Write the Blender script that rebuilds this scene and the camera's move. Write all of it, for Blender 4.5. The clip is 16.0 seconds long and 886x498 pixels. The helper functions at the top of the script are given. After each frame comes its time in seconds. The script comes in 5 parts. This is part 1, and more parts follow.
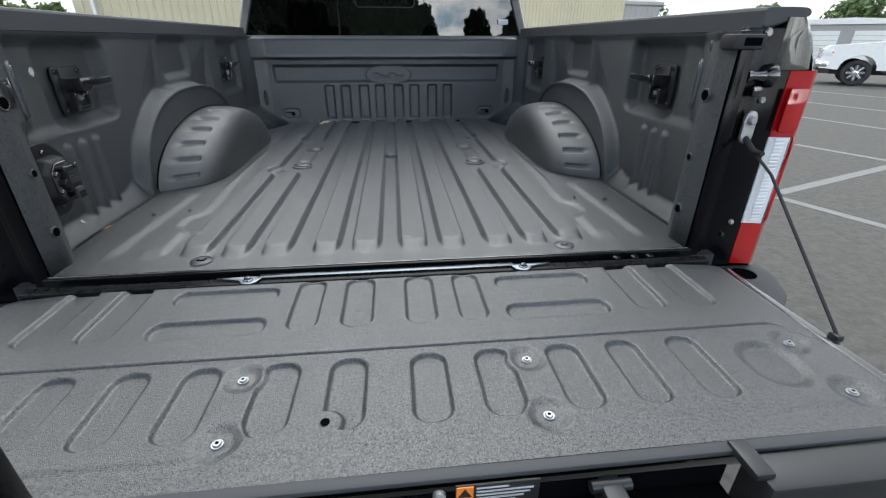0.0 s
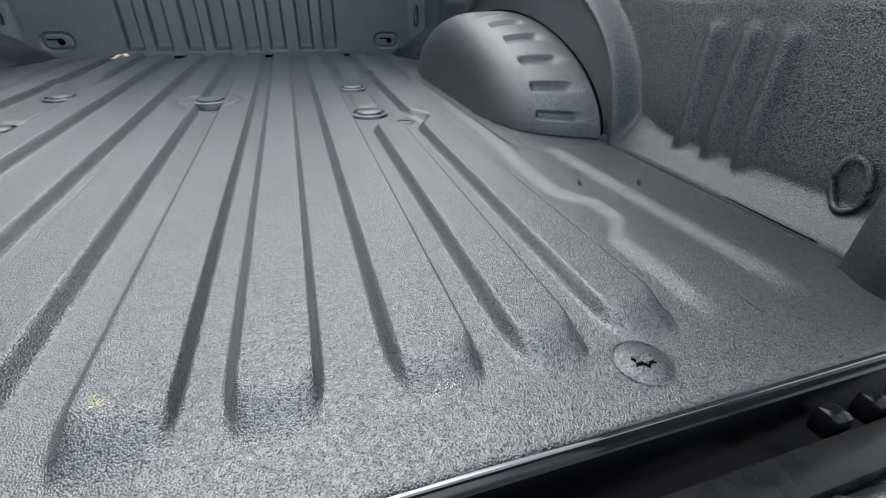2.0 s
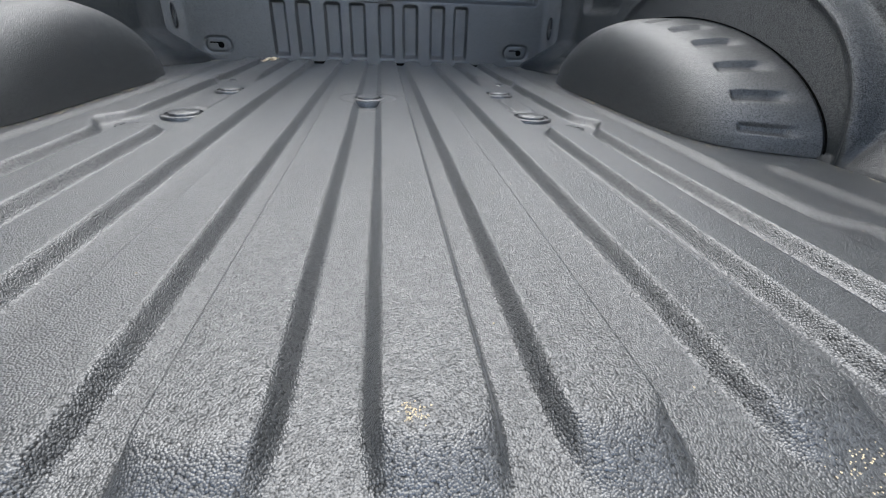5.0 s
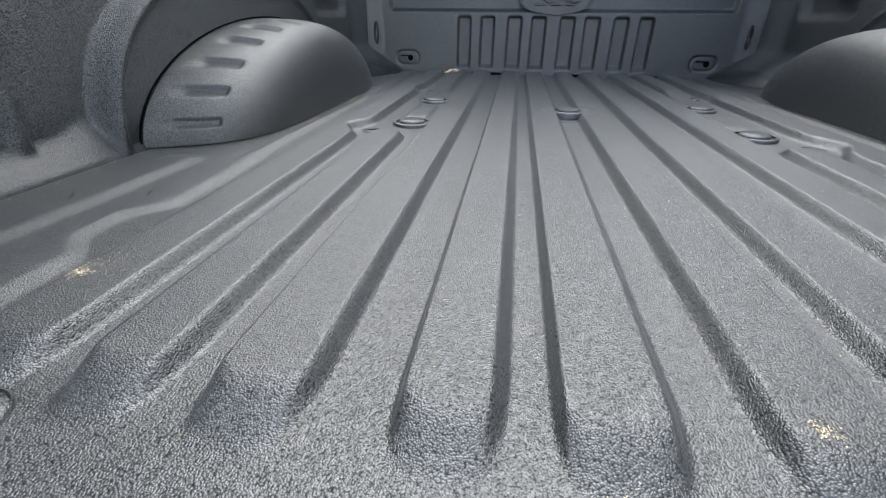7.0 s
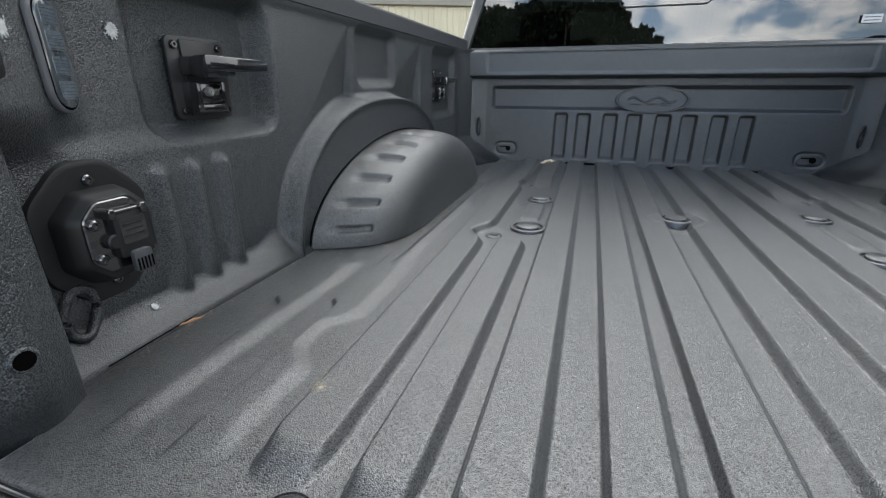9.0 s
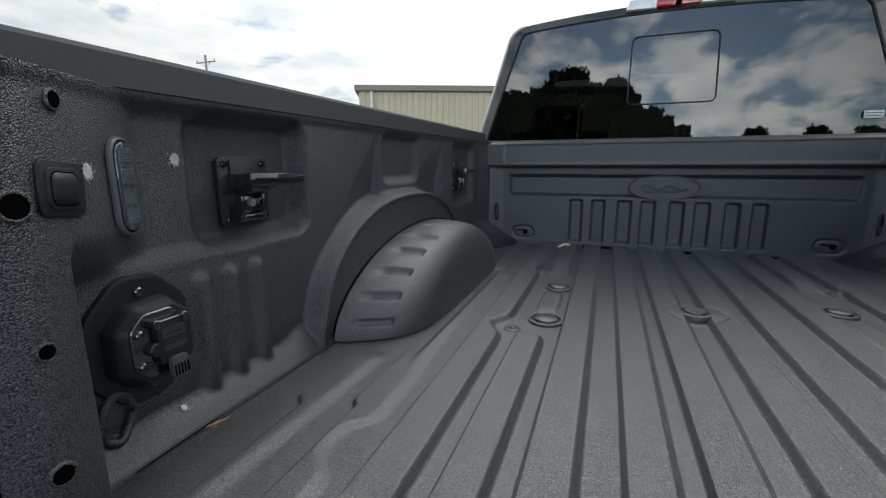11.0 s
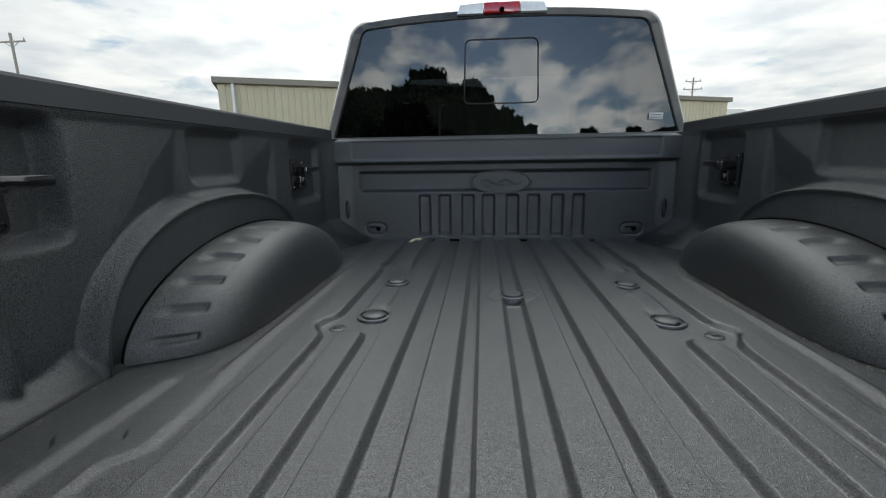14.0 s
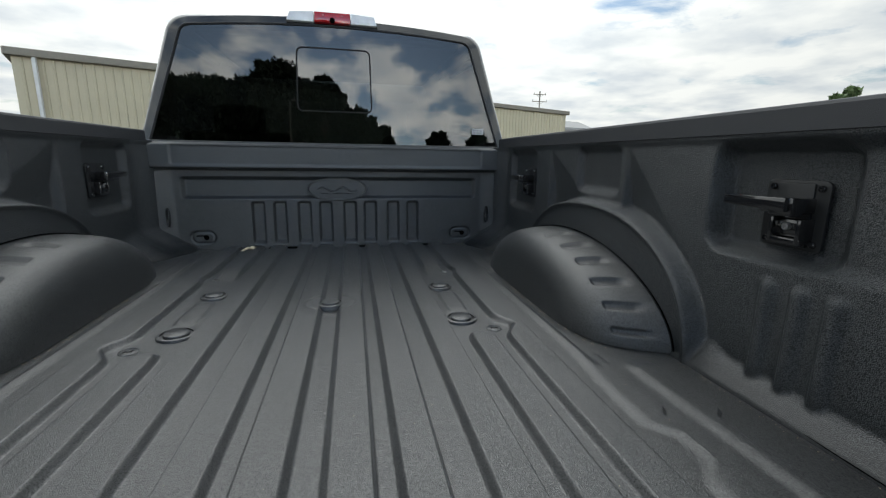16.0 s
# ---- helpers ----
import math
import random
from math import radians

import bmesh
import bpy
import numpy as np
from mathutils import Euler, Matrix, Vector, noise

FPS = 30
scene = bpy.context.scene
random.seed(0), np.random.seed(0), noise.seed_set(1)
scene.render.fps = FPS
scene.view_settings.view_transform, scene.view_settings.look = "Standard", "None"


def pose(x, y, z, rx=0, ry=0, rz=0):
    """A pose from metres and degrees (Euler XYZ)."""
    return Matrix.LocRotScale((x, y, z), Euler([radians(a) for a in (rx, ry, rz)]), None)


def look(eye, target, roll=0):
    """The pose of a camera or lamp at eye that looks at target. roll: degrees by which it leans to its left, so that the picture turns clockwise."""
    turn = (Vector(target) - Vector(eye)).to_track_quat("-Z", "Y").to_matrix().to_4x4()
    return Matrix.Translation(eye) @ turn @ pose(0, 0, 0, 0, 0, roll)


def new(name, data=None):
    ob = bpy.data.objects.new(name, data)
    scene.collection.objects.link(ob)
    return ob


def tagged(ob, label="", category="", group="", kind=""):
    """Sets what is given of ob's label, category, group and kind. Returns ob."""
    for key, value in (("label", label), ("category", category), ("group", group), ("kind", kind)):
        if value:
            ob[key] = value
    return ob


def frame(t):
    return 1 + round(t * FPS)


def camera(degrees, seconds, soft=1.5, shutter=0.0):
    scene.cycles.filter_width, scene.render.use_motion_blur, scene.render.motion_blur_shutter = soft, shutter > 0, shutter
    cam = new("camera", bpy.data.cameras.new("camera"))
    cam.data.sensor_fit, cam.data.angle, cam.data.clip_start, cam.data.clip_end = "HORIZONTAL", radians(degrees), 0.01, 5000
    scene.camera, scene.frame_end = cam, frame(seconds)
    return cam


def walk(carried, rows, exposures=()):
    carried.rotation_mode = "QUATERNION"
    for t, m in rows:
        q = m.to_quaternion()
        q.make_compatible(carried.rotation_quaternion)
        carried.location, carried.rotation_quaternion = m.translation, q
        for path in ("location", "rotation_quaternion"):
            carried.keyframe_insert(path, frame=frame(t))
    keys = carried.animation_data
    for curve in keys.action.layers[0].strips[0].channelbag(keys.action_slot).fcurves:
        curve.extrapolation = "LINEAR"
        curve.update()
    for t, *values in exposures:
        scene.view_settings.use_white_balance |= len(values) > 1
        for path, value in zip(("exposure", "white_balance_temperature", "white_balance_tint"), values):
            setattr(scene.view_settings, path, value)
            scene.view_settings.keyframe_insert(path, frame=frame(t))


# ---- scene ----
cam = camera(91.3, 16.0, soft=1.2)
PATH = [
    (0, (0.027, -0.893, 0.474), (0.221, 0.897, -0.395), 0.1),
    (0.3, (0.03, -0.759, 0.464), (0.042, 1.022, -0.446), -1.5),
    (0.5, (0.08, -0.658, 0.463), (-0.078, 1.107, -0.464), -2.7),
    (0.8, (0.084, -0.514, 0.442), (-0.124, 1.232, -0.511), -2.7),
    (1, (0.106, -0.418, 0.416), (-0.021, 1.327, -0.553), -3.5),
    (1.3, (0.113, -0.306, 0.388), (0.260, 1.413, -0.621), -2.1),
    (1.5, (0.155, -0.232, 0.339), (0.42, 1.475, -0.668), -1.6),
    (2, (0.209, -0.103, 0.254), (0.75, 1.526, -0.774), 1.6),
    (2.5, (0.249, -0.038, 0.221), (0.964, 1.539, -0.782), 2.8),
    (3, (0.234, -0.003, 0.198), (0.965, 1.583, -0.777), 2.0),
    (3.5, (0.184, 0.0, 0.194), (0.804, 1.638, -0.773), 1.8),
    (4, (0.136, 0.003, 0.195), (0.621, 1.694, -0.759), 1.7),
    (4.5, (0.098, 0.002, 0.193), (0.465, 1.72, -0.762), 1.6),
    (5, (0.038, -0.005, 0.195), (0.29, 1.733, -0.76), 2.3),
    (5.2, (0.013, -0.011, 0.196), (0.209, 1.733, -0.763), 2.3),
    (7.3, (-0.165, -0.046, 0.209), (-0.478, 1.697, -0.72), 0.2),
    (7.5, (-0.184, -0.051, 0.208), (-0.523, 1.691, -0.713), 0.0),
    (8, (-0.217, -0.064, 0.212), (-0.628, 1.668, -0.699), 0.1),
    (8.5, (-0.234, -0.084, 0.254), (-0.718, 1.65, -0.618), 0.1),
    (8.8, (-0.236, -0.105, 0.306), (-0.778, 1.650, -0.483), 0.0),
    (9, (-0.245, -0.113, 0.333), (-0.824, 1.667, -0.369), -0.0),
    (9.5, (-0.255, -0.127, 0.375), (-0.929, 1.671, -0.186), -0.4),
    (9.7, (-0.251, -0.132, 0.384), (-0.95, 1.667, -0.139), -0.5),
    (11.8, (-0.229, -0.127, 0.398), (-0.886, 1.725, 0.028), -1.1),
    (12, (-0.218, -0.127, 0.396), (-0.854, 1.732, 0.026), -1.1),
    (12.5, (-0.211, -0.126, 0.401), (-0.816, 1.743, 0.028), -1.1),
    (13, (-0.186, -0.113, 0.401), (-0.749, 1.769, 0.024), -1.5),
    (13.5, (-0.145, -0.102, 0.403), (-0.573, 1.814, 0.021), -1.5),
    (14, (-0.085, -0.086, 0.394), (-0.268, 1.863, -0.016), -0.9),
    (14.5, (-0.042, -0.084, 0.396), (-0.052, 1.865, -0.049), -1.1),
    (15, (0.005, -0.09, 0.402), (0.137, 1.854, -0.051), -0.8),
    (15.5, (0.048, -0.118, 0.422), (0.314, 1.815, -0.017), -0.1),
    (16, (0.077, -0.164, 0.438), (0.475, 1.752, 0.026), 0.9),
]
EXPOSURES = [(0.0, 0.74, 6230, 9), (1.5, 1.22, 6200, 8), (3.5, 1.4, 6240, 10), (5.2, 1.3, 6330, 11), (8.0, 1.2, 6310, 10), (9.0, 1.05, 6320, 9), (9.7, 0.82, 6300, 8), (11.8, 0.12, 6300, 6), (16.0, 0.12, 6300, 6)]
walk(cam, [(t, look(eye, target, roll)) for t, eye, target, roll in PATH], EXPOSURES)

# ---- world and sun ----
SUN_EL, SUN_AZ = radians(57), radians(4)
world = bpy.data.worlds.new("cloudy_sky")
scene.world = world
world.use_nodes = True


def wire(nt, a, out, b, inp):
    nt.links.new(a.outputs[out], b.inputs[inp])


def build_sky(nt):
    nt.nodes.clear()
    n = nt.nodes.new
    sky = n("ShaderNodeTexSky")
    sky.sky_type, sky.sun_disc = "NISHITA", False
    sky.sun_elevation, sky.sun_rotation = SUN_EL, SUN_AZ
    sky.dust_density, sky.air_density = 0.6, 1.2
    co = n("ShaderNodeTexCoord")
    sep = n("ShaderNodeSeparateXYZ")
    wire(nt, co, "Generated", sep, 0)
    lift = n("ShaderNodeMath")
    lift.operation, lift.inputs[1].default_value = "ADD", 0.14
    wire(nt, sep, "Z", lift, 0)
    floor_z = n("ShaderNodeMath")
    floor_z.operation, floor_z.inputs[1].default_value = "MAXIMUM", 0.12
    wire(nt, lift, 0, floor_z, 0)
    comb = n("ShaderNodeCombineXYZ")
    for i, axis in enumerate("XY"):
        d = n("ShaderNodeMath")
        d.operation = "DIVIDE"
        wire(nt, sep, axis, d, 0)
        wire(nt, floor_z, 0, d, 1)
        wire(nt, d, 0, comb, i)
    big = n("ShaderNodeTexNoise")
    big.inputs["Scale"].default_value, big.inputs["Detail"].default_value = 1.9, 9.0
    big.inputs["Roughness"].default_value, big.inputs["Distortion"].default_value = 0.56, 0.25
    wire(nt, comb, 0, big, "Vector")
    ramp = n("ShaderNodeValToRGB")
    ramp.color_ramp.elements[0].position, ramp.color_ramp.elements[0].color = 0.39, (0.08, 0.08, 0.08, 1)
    ramp.color_ramp.elements[1].position, ramp.color_ramp.elements[1].color = 0.51, (1, 1, 1, 1)
    # the cover is denser ahead of the truck and broken behind it
    cover = n("ShaderNodeMath")
    cover.operation, cover.inputs[1].default_value = "MULTIPLY_ADD", 0.12
    wire(nt, sep, "Y", cover, 0)
    wire(nt, big, "Fac", cover, 2)
    # behind the truck the bank of cloud ends some twenty degrees up, with blue sky above it
    back = n("ShaderNodeMath")
    back.operation, back.use_clamp, back.inputs[1].default_value = "MULTIPLY", True, -1.0
    wire(nt, sep, "Y", back, 0)
    above = n("ShaderNodeMapRange")
    above.interpolation_type = "SMOOTHSTEP"
    above.inputs["From Min"].default_value, above.inputs["From Max"].default_value = 0.22, 0.46
    above.inputs["To Min"].default_value, above.inputs["To Max"].default_value = 0.13, -0.12
    wire(nt, sep, "Z", above, 0)
    bank = n("ShaderNodeMath")
    bank.operation = "MULTIPLY_ADD"
    wire(nt, above, 0, bank, 0)
    wire(nt, back, 0, bank, 1)
    wire(nt, cover, 0, bank, 2)
    wire(nt, bank, 0, ramp, 0)
    fine = n("ShaderNodeTexNoise")
    fine.inputs["Scale"].default_value, fine.inputs["Detail"].default_value = 2.4, 7.0
    wire(nt, comb, 0, fine, "Vector")
    shade = n("ShaderNodeValToRGB")
    shade.color_ramp.elements[0].position, shade.color_ramp.elements[0].color = 0.35, (8.1, 8.4, 8.7, 1)
    shade.color_ramp.elements[1].position, shade.color_ramp.elements[1].color = 0.62, (11.6, 11.4, 10.9, 1)
    wire(nt, fine, "Fac", shade, 0)
    mix = n("ShaderNodeMix")
    mix.data_type = "RGBA"
    wire(nt, ramp, "Color", mix, 0)
    wire(nt, sky, "Color", mix, 6)
    wire(nt, shade, "Color", mix, 7)
    bg = n("ShaderNodeBackground")
    bg.inputs["Strength"].default_value = 0.15
    # thin cloud glows round the hidden sun, half way up the sky ahead of the truck
    glow = n("ShaderNodeVectorMath")
    glow.operation, glow.inputs[1].default_value = "DOT_PRODUCT", (0.0, 0.55, 0.835)
    wire(nt, co, "Generated", glow, 0)
    dome = n("ShaderNodeMapRange")
    dome.inputs["From Min"].default_value, dome.inputs["From Max"].default_value = 0.0, 1.0
    dome.inputs["To Min"].default_value, dome.inputs["To Max"].default_value = 0.46, 1.50
    steep = n("ShaderNodeMath")
    steep.operation, steep.use_clamp, steep.inputs[1].default_value = "POWER", True, 4.5
    wire(nt, glow, "Value", steep, 0)
    wire(nt, steep, 0, dome, 0)
    scaled = n("ShaderNodeMix")
    scaled.data_type, scaled.blend_type = "RGBA", "MULTIPLY"
    scaled.inputs[0].default_value = 1.0
    # low clouds behind the truck face the sun and are the brightest
    lit = n("ShaderNodeMath")
    lit.operation, lit.inputs[1].default_value = "MULTIPLY_ADD", 2.6
    low = n("ShaderNodeMath")
    low.operation, low.inputs[1].default_value = "POWER", 3.0
    wire(nt, back, 0, low, 0)
    wire(nt, low, 0, lit, 0)
    wire(nt, dome, 0, lit, 2)
    wire(nt, mix, 2, scaled, 6)
    wire(nt, lit, 0, scaled, 7)
    wire(nt, scaled, 2, bg, "Color")
    out = n("ShaderNodeOutputWorld")
    wire(nt, bg, 0, out, 0)


build_sky(world.node_tree)
sun = new("sun", bpy.data.lights.new("sun", "SUN"))
sun.data.energy, sun.data.angle, sun.data.color = 0.6, radians(45), (1.0, 0.97, 0.93)
sun.matrix_world = look((0, 0, 0), (-math.sin(SUN_AZ) * math.cos(SUN_EL), -math.cos(SUN_AZ) * math.cos(SUN_EL), -math.sin(SUN_EL)))

# ---- materials ----


def material(name, colour, rough=0.6, metal=0.0, vary=0.15, scale=8.0, grain=0.0, grain_scale=300.0, spec=0.5, coat=0.0):
    """Paint with two scales of variation: broad stains and fine grain; grain is the height of the relief in metres."""
    m = bpy.data.materials.new(name)
    m.use_nodes = True
    nt = m.node_tree
    p = nt.nodes["Principled BSDF"]
    p.inputs["Roughness"].default_value, p.inputs["Metallic"].default_value = rough, metal
    p.inputs["Specular IOR Level"].default_value, p.inputs["Coat Weight"].default_value = spec, coat
    p.inputs["Coat Roughness"].default_value = 0.03
    co = nt.nodes.new("ShaderNodeTexCoord")
    broad, fine = nt.nodes.new("ShaderNodeTexNoise"), nt.nodes.new("ShaderNodeTexNoise")
    for t, s, d in ((broad, scale, 5.0), (fine, grain_scale, 3.0)):
        t.inputs["Scale"].default_value, t.inputs["Detail"].default_value = s, d
        wire(nt, co, "Object", t, "Vector")
    ramp = nt.nodes.new("ShaderNodeValToRGB")
    lo, hi = [c * (1 - vary) for c in colour], [min(1, c * (1 + vary)) for c in colour]
    ramp.color_ramp.elements[0].position, ramp.color_ramp.elements[0].color = 0.3, (*lo, 1)
    ramp.color_ramp.elements[1].position, ramp.color_ramp.elements[1].color = 0.7, (*hi, 1)
    add = nt.nodes.new("ShaderNodeMath")
    add.operation = "MULTIPLY_ADD"
    add.inputs[1].default_value, add.inputs[2].default_value = 0.35, 0.0
    wire(nt, fine, "Fac", add, 0)
    mul = nt.nodes.new("ShaderNodeMath")
    mul.operation, mul.inputs[1].default_value = "MULTIPLY_ADD", 0.65
    wire(nt, broad, "Fac", mul, 0)
    wire(nt, add, 0, mul, 2)
    wire(nt, mul, 0, ramp, 0)
    wire(nt, ramp, "Color", p, "Base Color")
    rr = nt.nodes.new("ShaderNodeMapRange")
    rr.inputs["To Min"].default_value, rr.inputs["To Max"].default_value = max(0.02, rough - 0.08), min(1, rough + 0.08)
    wire(nt, broad, "Fac", rr, 0)
    wire(nt, rr, 0, p, "Roughness")
    if grain:
        bump = nt.nodes.new("ShaderNodeBump")
        bump.inputs["Strength"].default_value, bump.inputs["Distance"].default_value = 1.0, grain
        wire(nt, fine, "Fac", bump, "Height")
        wire(nt, bump, 0, p, "Normal")
    return m


def liner_material(name, colour, lump=0.00055, size=740.0, gloss=1.0, rough=0.36, low=0.35, high=0.70, floor=0.55, thin=False, mottle=0.10, grazing_sheen=0.0):
    """Sprayed bed liner: rounded pebbles a few millimetres wide over a finer grain, with faint dusty patches."""
    m = bpy.data.materials.new(name)
    m.use_nodes = True
    nt = m.node_tree
    n = nt.nodes.new
    p = nt.nodes["Principled BSDF"]
    p.inputs["IOR"].default_value = 1.58
    # added sheen brightens the liner at grazing angles, by a weight set per panel
    p.inputs["Sheen Weight"].default_value, p.inputs["Sheen Roughness"].default_value = grazing_sheen, 0.35
    co = n("ShaderNodeTexCoord")
    cells = n("ShaderNodeTexVoronoi")
    cells.inputs["Scale"].default_value, cells.inputs["Randomness"].default_value = size, 1.0
    wire(nt, co, "Object", cells, "Vector")
    peb = n("ShaderNodeMath")
    peb.operation, peb.inputs[1].default_value, peb.inputs[2].default_value = "MULTIPLY_ADD", -1.0, 1.0
    wire(nt, cells, "Distance", peb, 0)
    fine = n("ShaderNodeTexNoise")
    fine.inputs["Scale"].default_value, fine.inputs["Detail"].default_value = size * 1.7, 3.0
    stain = n("ShaderNodeTexNoise")
    stain.inputs["Scale"].default_value, stain.inputs["Detail"].default_value = 5.0, 6.0
    patch = n("ShaderNodeTexNoise")
    patch.inputs["Scale"].default_value, patch.inputs["Detail"].default_value = 38.0, 4.0
    for t in (fine, stain, patch):
        wire(nt, co, "Object", t, "Vector")
    hi = n("ShaderNodeMath")
    hi.operation, hi.inputs[1].default_value = "MULTIPLY_ADD", 0.45
    wire(nt, fine, "Fac", hi, 0)
    wire(nt, peb, 0, hi, 2)
    clump = n("ShaderNodeTexNoise")
    clump.inputs["Scale"].default_value, clump.inputs["Detail"].default_value = size * 0.38, 1.0
    wire(nt, co, "Object", clump, "Vector")
    tall = n("ShaderNodeMath")
    tall.operation, tall.inputs[1].default_value = "MULTIPLY_ADD", 0.6
    wire(nt, clump, "Fac", tall, 0)
    wire(nt, hi, 0, tall, 2)
    bump = n("ShaderNodeBump")
    bump.inputs["Strength"].default_value, bump.inputs["Distance"].default_value = 1.0, lump
    wire(nt, tall, 0, bump, "Height")
    wire(nt, bump, 0, p, "Normal")
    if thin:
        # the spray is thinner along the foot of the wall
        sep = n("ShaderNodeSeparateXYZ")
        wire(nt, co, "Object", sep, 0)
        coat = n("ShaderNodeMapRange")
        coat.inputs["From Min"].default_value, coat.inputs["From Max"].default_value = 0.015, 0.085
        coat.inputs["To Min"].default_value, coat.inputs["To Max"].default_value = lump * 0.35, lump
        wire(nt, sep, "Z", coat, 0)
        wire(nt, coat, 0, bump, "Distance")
        # colour and gloss are dimmed at the foot to tone down the light it catches
        foot_dim = n("ShaderNodeMapRange")
        foot_dim.inputs["From Min"].default_value, foot_dim.inputs["From Max"].default_value = 0.010, 0.055
        foot_dim.inputs["To Min"].default_value, foot_dim.inputs["To Max"].default_value = 0.36, floor
        wire(nt, sep, "Z", foot_dim, 0)
    ramp = n("ShaderNodeValToRGB")
    ramp.color_ramp.elements[0].position, ramp.color_ramp.elements[0].color = 0.34, (*[c * 0.82 for c in colour], 1)
    ramp.color_ramp.elements[1].position, ramp.color_ramp.elements[1].color = 0.66, (*[c * 1.16 for c in colour], 1)
    mixf = n("ShaderNodeMath")
    mixf.operation, mixf.inputs[1].default_value = "MULTIPLY_ADD", 0.45
    half = n("ShaderNodeMath")
    half.operation, half.inputs[1].default_value = "MULTIPLY", 0.55
    wire(nt, patch, "Fac", half, 0)
    wire(nt, stain, "Fac", mixf, 0)
    wire(nt, half, 0, mixf, 2)
    wire(nt, mixf, 0, ramp, 0)
    # hollows between pebbles are darkened in colour and gloss, painting their shade
    pit_shade = n("ShaderNodeMapRange")
    pit_shade.inputs["From Min"].default_value, pit_shade.inputs["From Max"].default_value = low, high
    pit_shade.inputs["To Min"].default_value, pit_shade.inputs["To Max"].default_value = floor, 1.1
    wire(nt, hi, 0, pit_shade, 0)
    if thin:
        wire(nt, foot_dim, 0, pit_shade, "To Min")
        # the upper limit is dimmed at the foot too, against the same light
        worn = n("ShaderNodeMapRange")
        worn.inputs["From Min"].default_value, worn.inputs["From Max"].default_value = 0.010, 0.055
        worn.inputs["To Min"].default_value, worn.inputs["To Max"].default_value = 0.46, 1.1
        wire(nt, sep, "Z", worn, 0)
        wire(nt, worn, 0, pit_shade, "To Max")
    shine = n("ShaderNodeMath")
    shine.operation = "MULTIPLY"
    patchy = n("ShaderNodeMapRange")
    patchy.inputs["From Min"].default_value, patchy.inputs["From Max"].default_value = 0.32, 0.68
    patchy.inputs["To Min"].default_value, patchy.inputs["To Max"].default_value = gloss * (1 - 1.2 * mottle), gloss * (1 + mottle)
    wire(nt, clump, "Fac", patchy, 0)
    wire(nt, pit_shade, 0, shine, 0)
    wire(nt, patchy, 0, shine, 1)
    wire(nt, shine, 0, p, "Specular IOR Level")
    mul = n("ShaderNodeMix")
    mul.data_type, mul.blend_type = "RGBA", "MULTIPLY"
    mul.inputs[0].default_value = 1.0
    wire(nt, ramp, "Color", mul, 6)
    wire(nt, pit_shade, 0, mul, 7)
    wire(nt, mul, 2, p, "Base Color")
    rr = n("ShaderNodeMapRange")
    rr.inputs["To Min"].default_value, rr.inputs["To Max"].default_value = rough, rough + 0.11
    wire(nt, patch, "Fac", rr, 0)
    wire(nt, rr, 0, p, "Roughness")
    return m


def glass_material(name, tint, shine=1.9):
    m = bpy.data.materials.new(name)
    m.use_nodes = True
    nt = m.node_tree
    nt.nodes.clear()
    n = nt.nodes.new
    fres, see, gloss, mix, out = n("ShaderNodeFresnel"), n("ShaderNodeBsdfTransparent"), n("ShaderNodeBsdfGlossy"), n("ShaderNodeMixShader"), n("ShaderNodeOutputMaterial")
    fres.inputs["IOR"].default_value = shine
    see.inputs["Color"].default_value = (*tint, 1)
    gloss.inputs["Roughness"].default_value = 0.0
    wire(nt, fres, 0, mix, 0)
    wire(nt, see, 0, mix, 1)
    wire(nt, gloss, 0, mix, 2)
    wire(nt, mix, 0, out, 0)
    return m


# same liner: side blued for sky light, upright panels lightened against weak light
LINER_SIDE = liner_material("coarse_lightened_liner", (0.0250, 0.0310, 0.0355), 0.00115, 520.0, 1.0, 0.27, 0.50, 0.98, 0.42, True, grazing_sheen=0.08)
LINER_ARCH = liner_material("lightened_arch_liner", (0.0150, 0.0176, 0.0190), 0.00065, 600.0, 1.0, 0.32, 0.40, 0.85, 0.45, grazing_sheen=0.06)
LINER = liner_material("sprayed_bed_liner", (0.0120, 0.0137, 0.0145), 0.00052, 680.0, 1.0, 0.28, floor=0.32, mottle=0.22, grazing_sheen=0.115)
# the front panel's copy has its colour lightened in place of missing light
LINER_FRONT_LIGHTENED = liner_material("lightened_front_liner", (0.0210, 0.0240, 0.0250), 0.00060, 700.0, 0.9, 0.38, floor=0.50, grazing_sheen=0.08)
GLOSS = material("black_gloss_paint", (0.004, 0.004, 0.005), 0.14, spec=0.15, coat=0.0, vary=0.3)
DUSTY = material("dusty_black_gloss", (0.008, 0.008, 0.008), 0.28, spec=0.12, vary=0.5, scale=60)
PAINT = material("dark_metallic_paint", (0.018, 0.021, 0.022), 0.22, metal=0.2, coat=1.0, vary=0.1, grain_scale=900)
PLASTIC = material("black_moulded_plastic", (0.017, 0.018, 0.019), 0.38, grain=0.0002, grain_scale=900, vary=0.12)
MOULDED = material("matt_black_moulding", (0.0095, 0.0105, 0.0115), 0.46, grain=0.0001, grain_scale=1100, vary=0.12, spec=0.4)
SHINY = material("shiny_black_cast_metal", (0.008, 0.008, 0.009), 0.11, spec=1.0, coat=1.0, vary=0.3)
RAILCAP = material("grained_rail_plastic", (0.041, 0.043, 0.047), 0.6, grain=0.0003, grain_scale=700, vary=0.08)
BEZEL = material("satin_grey_bezel", (0.090, 0.095, 0.105), 0.4, vary=0.1, scale=60)
RUBBER = material("black_rubber", (0.02, 0.02, 0.021), 0.75, vary=0.2)
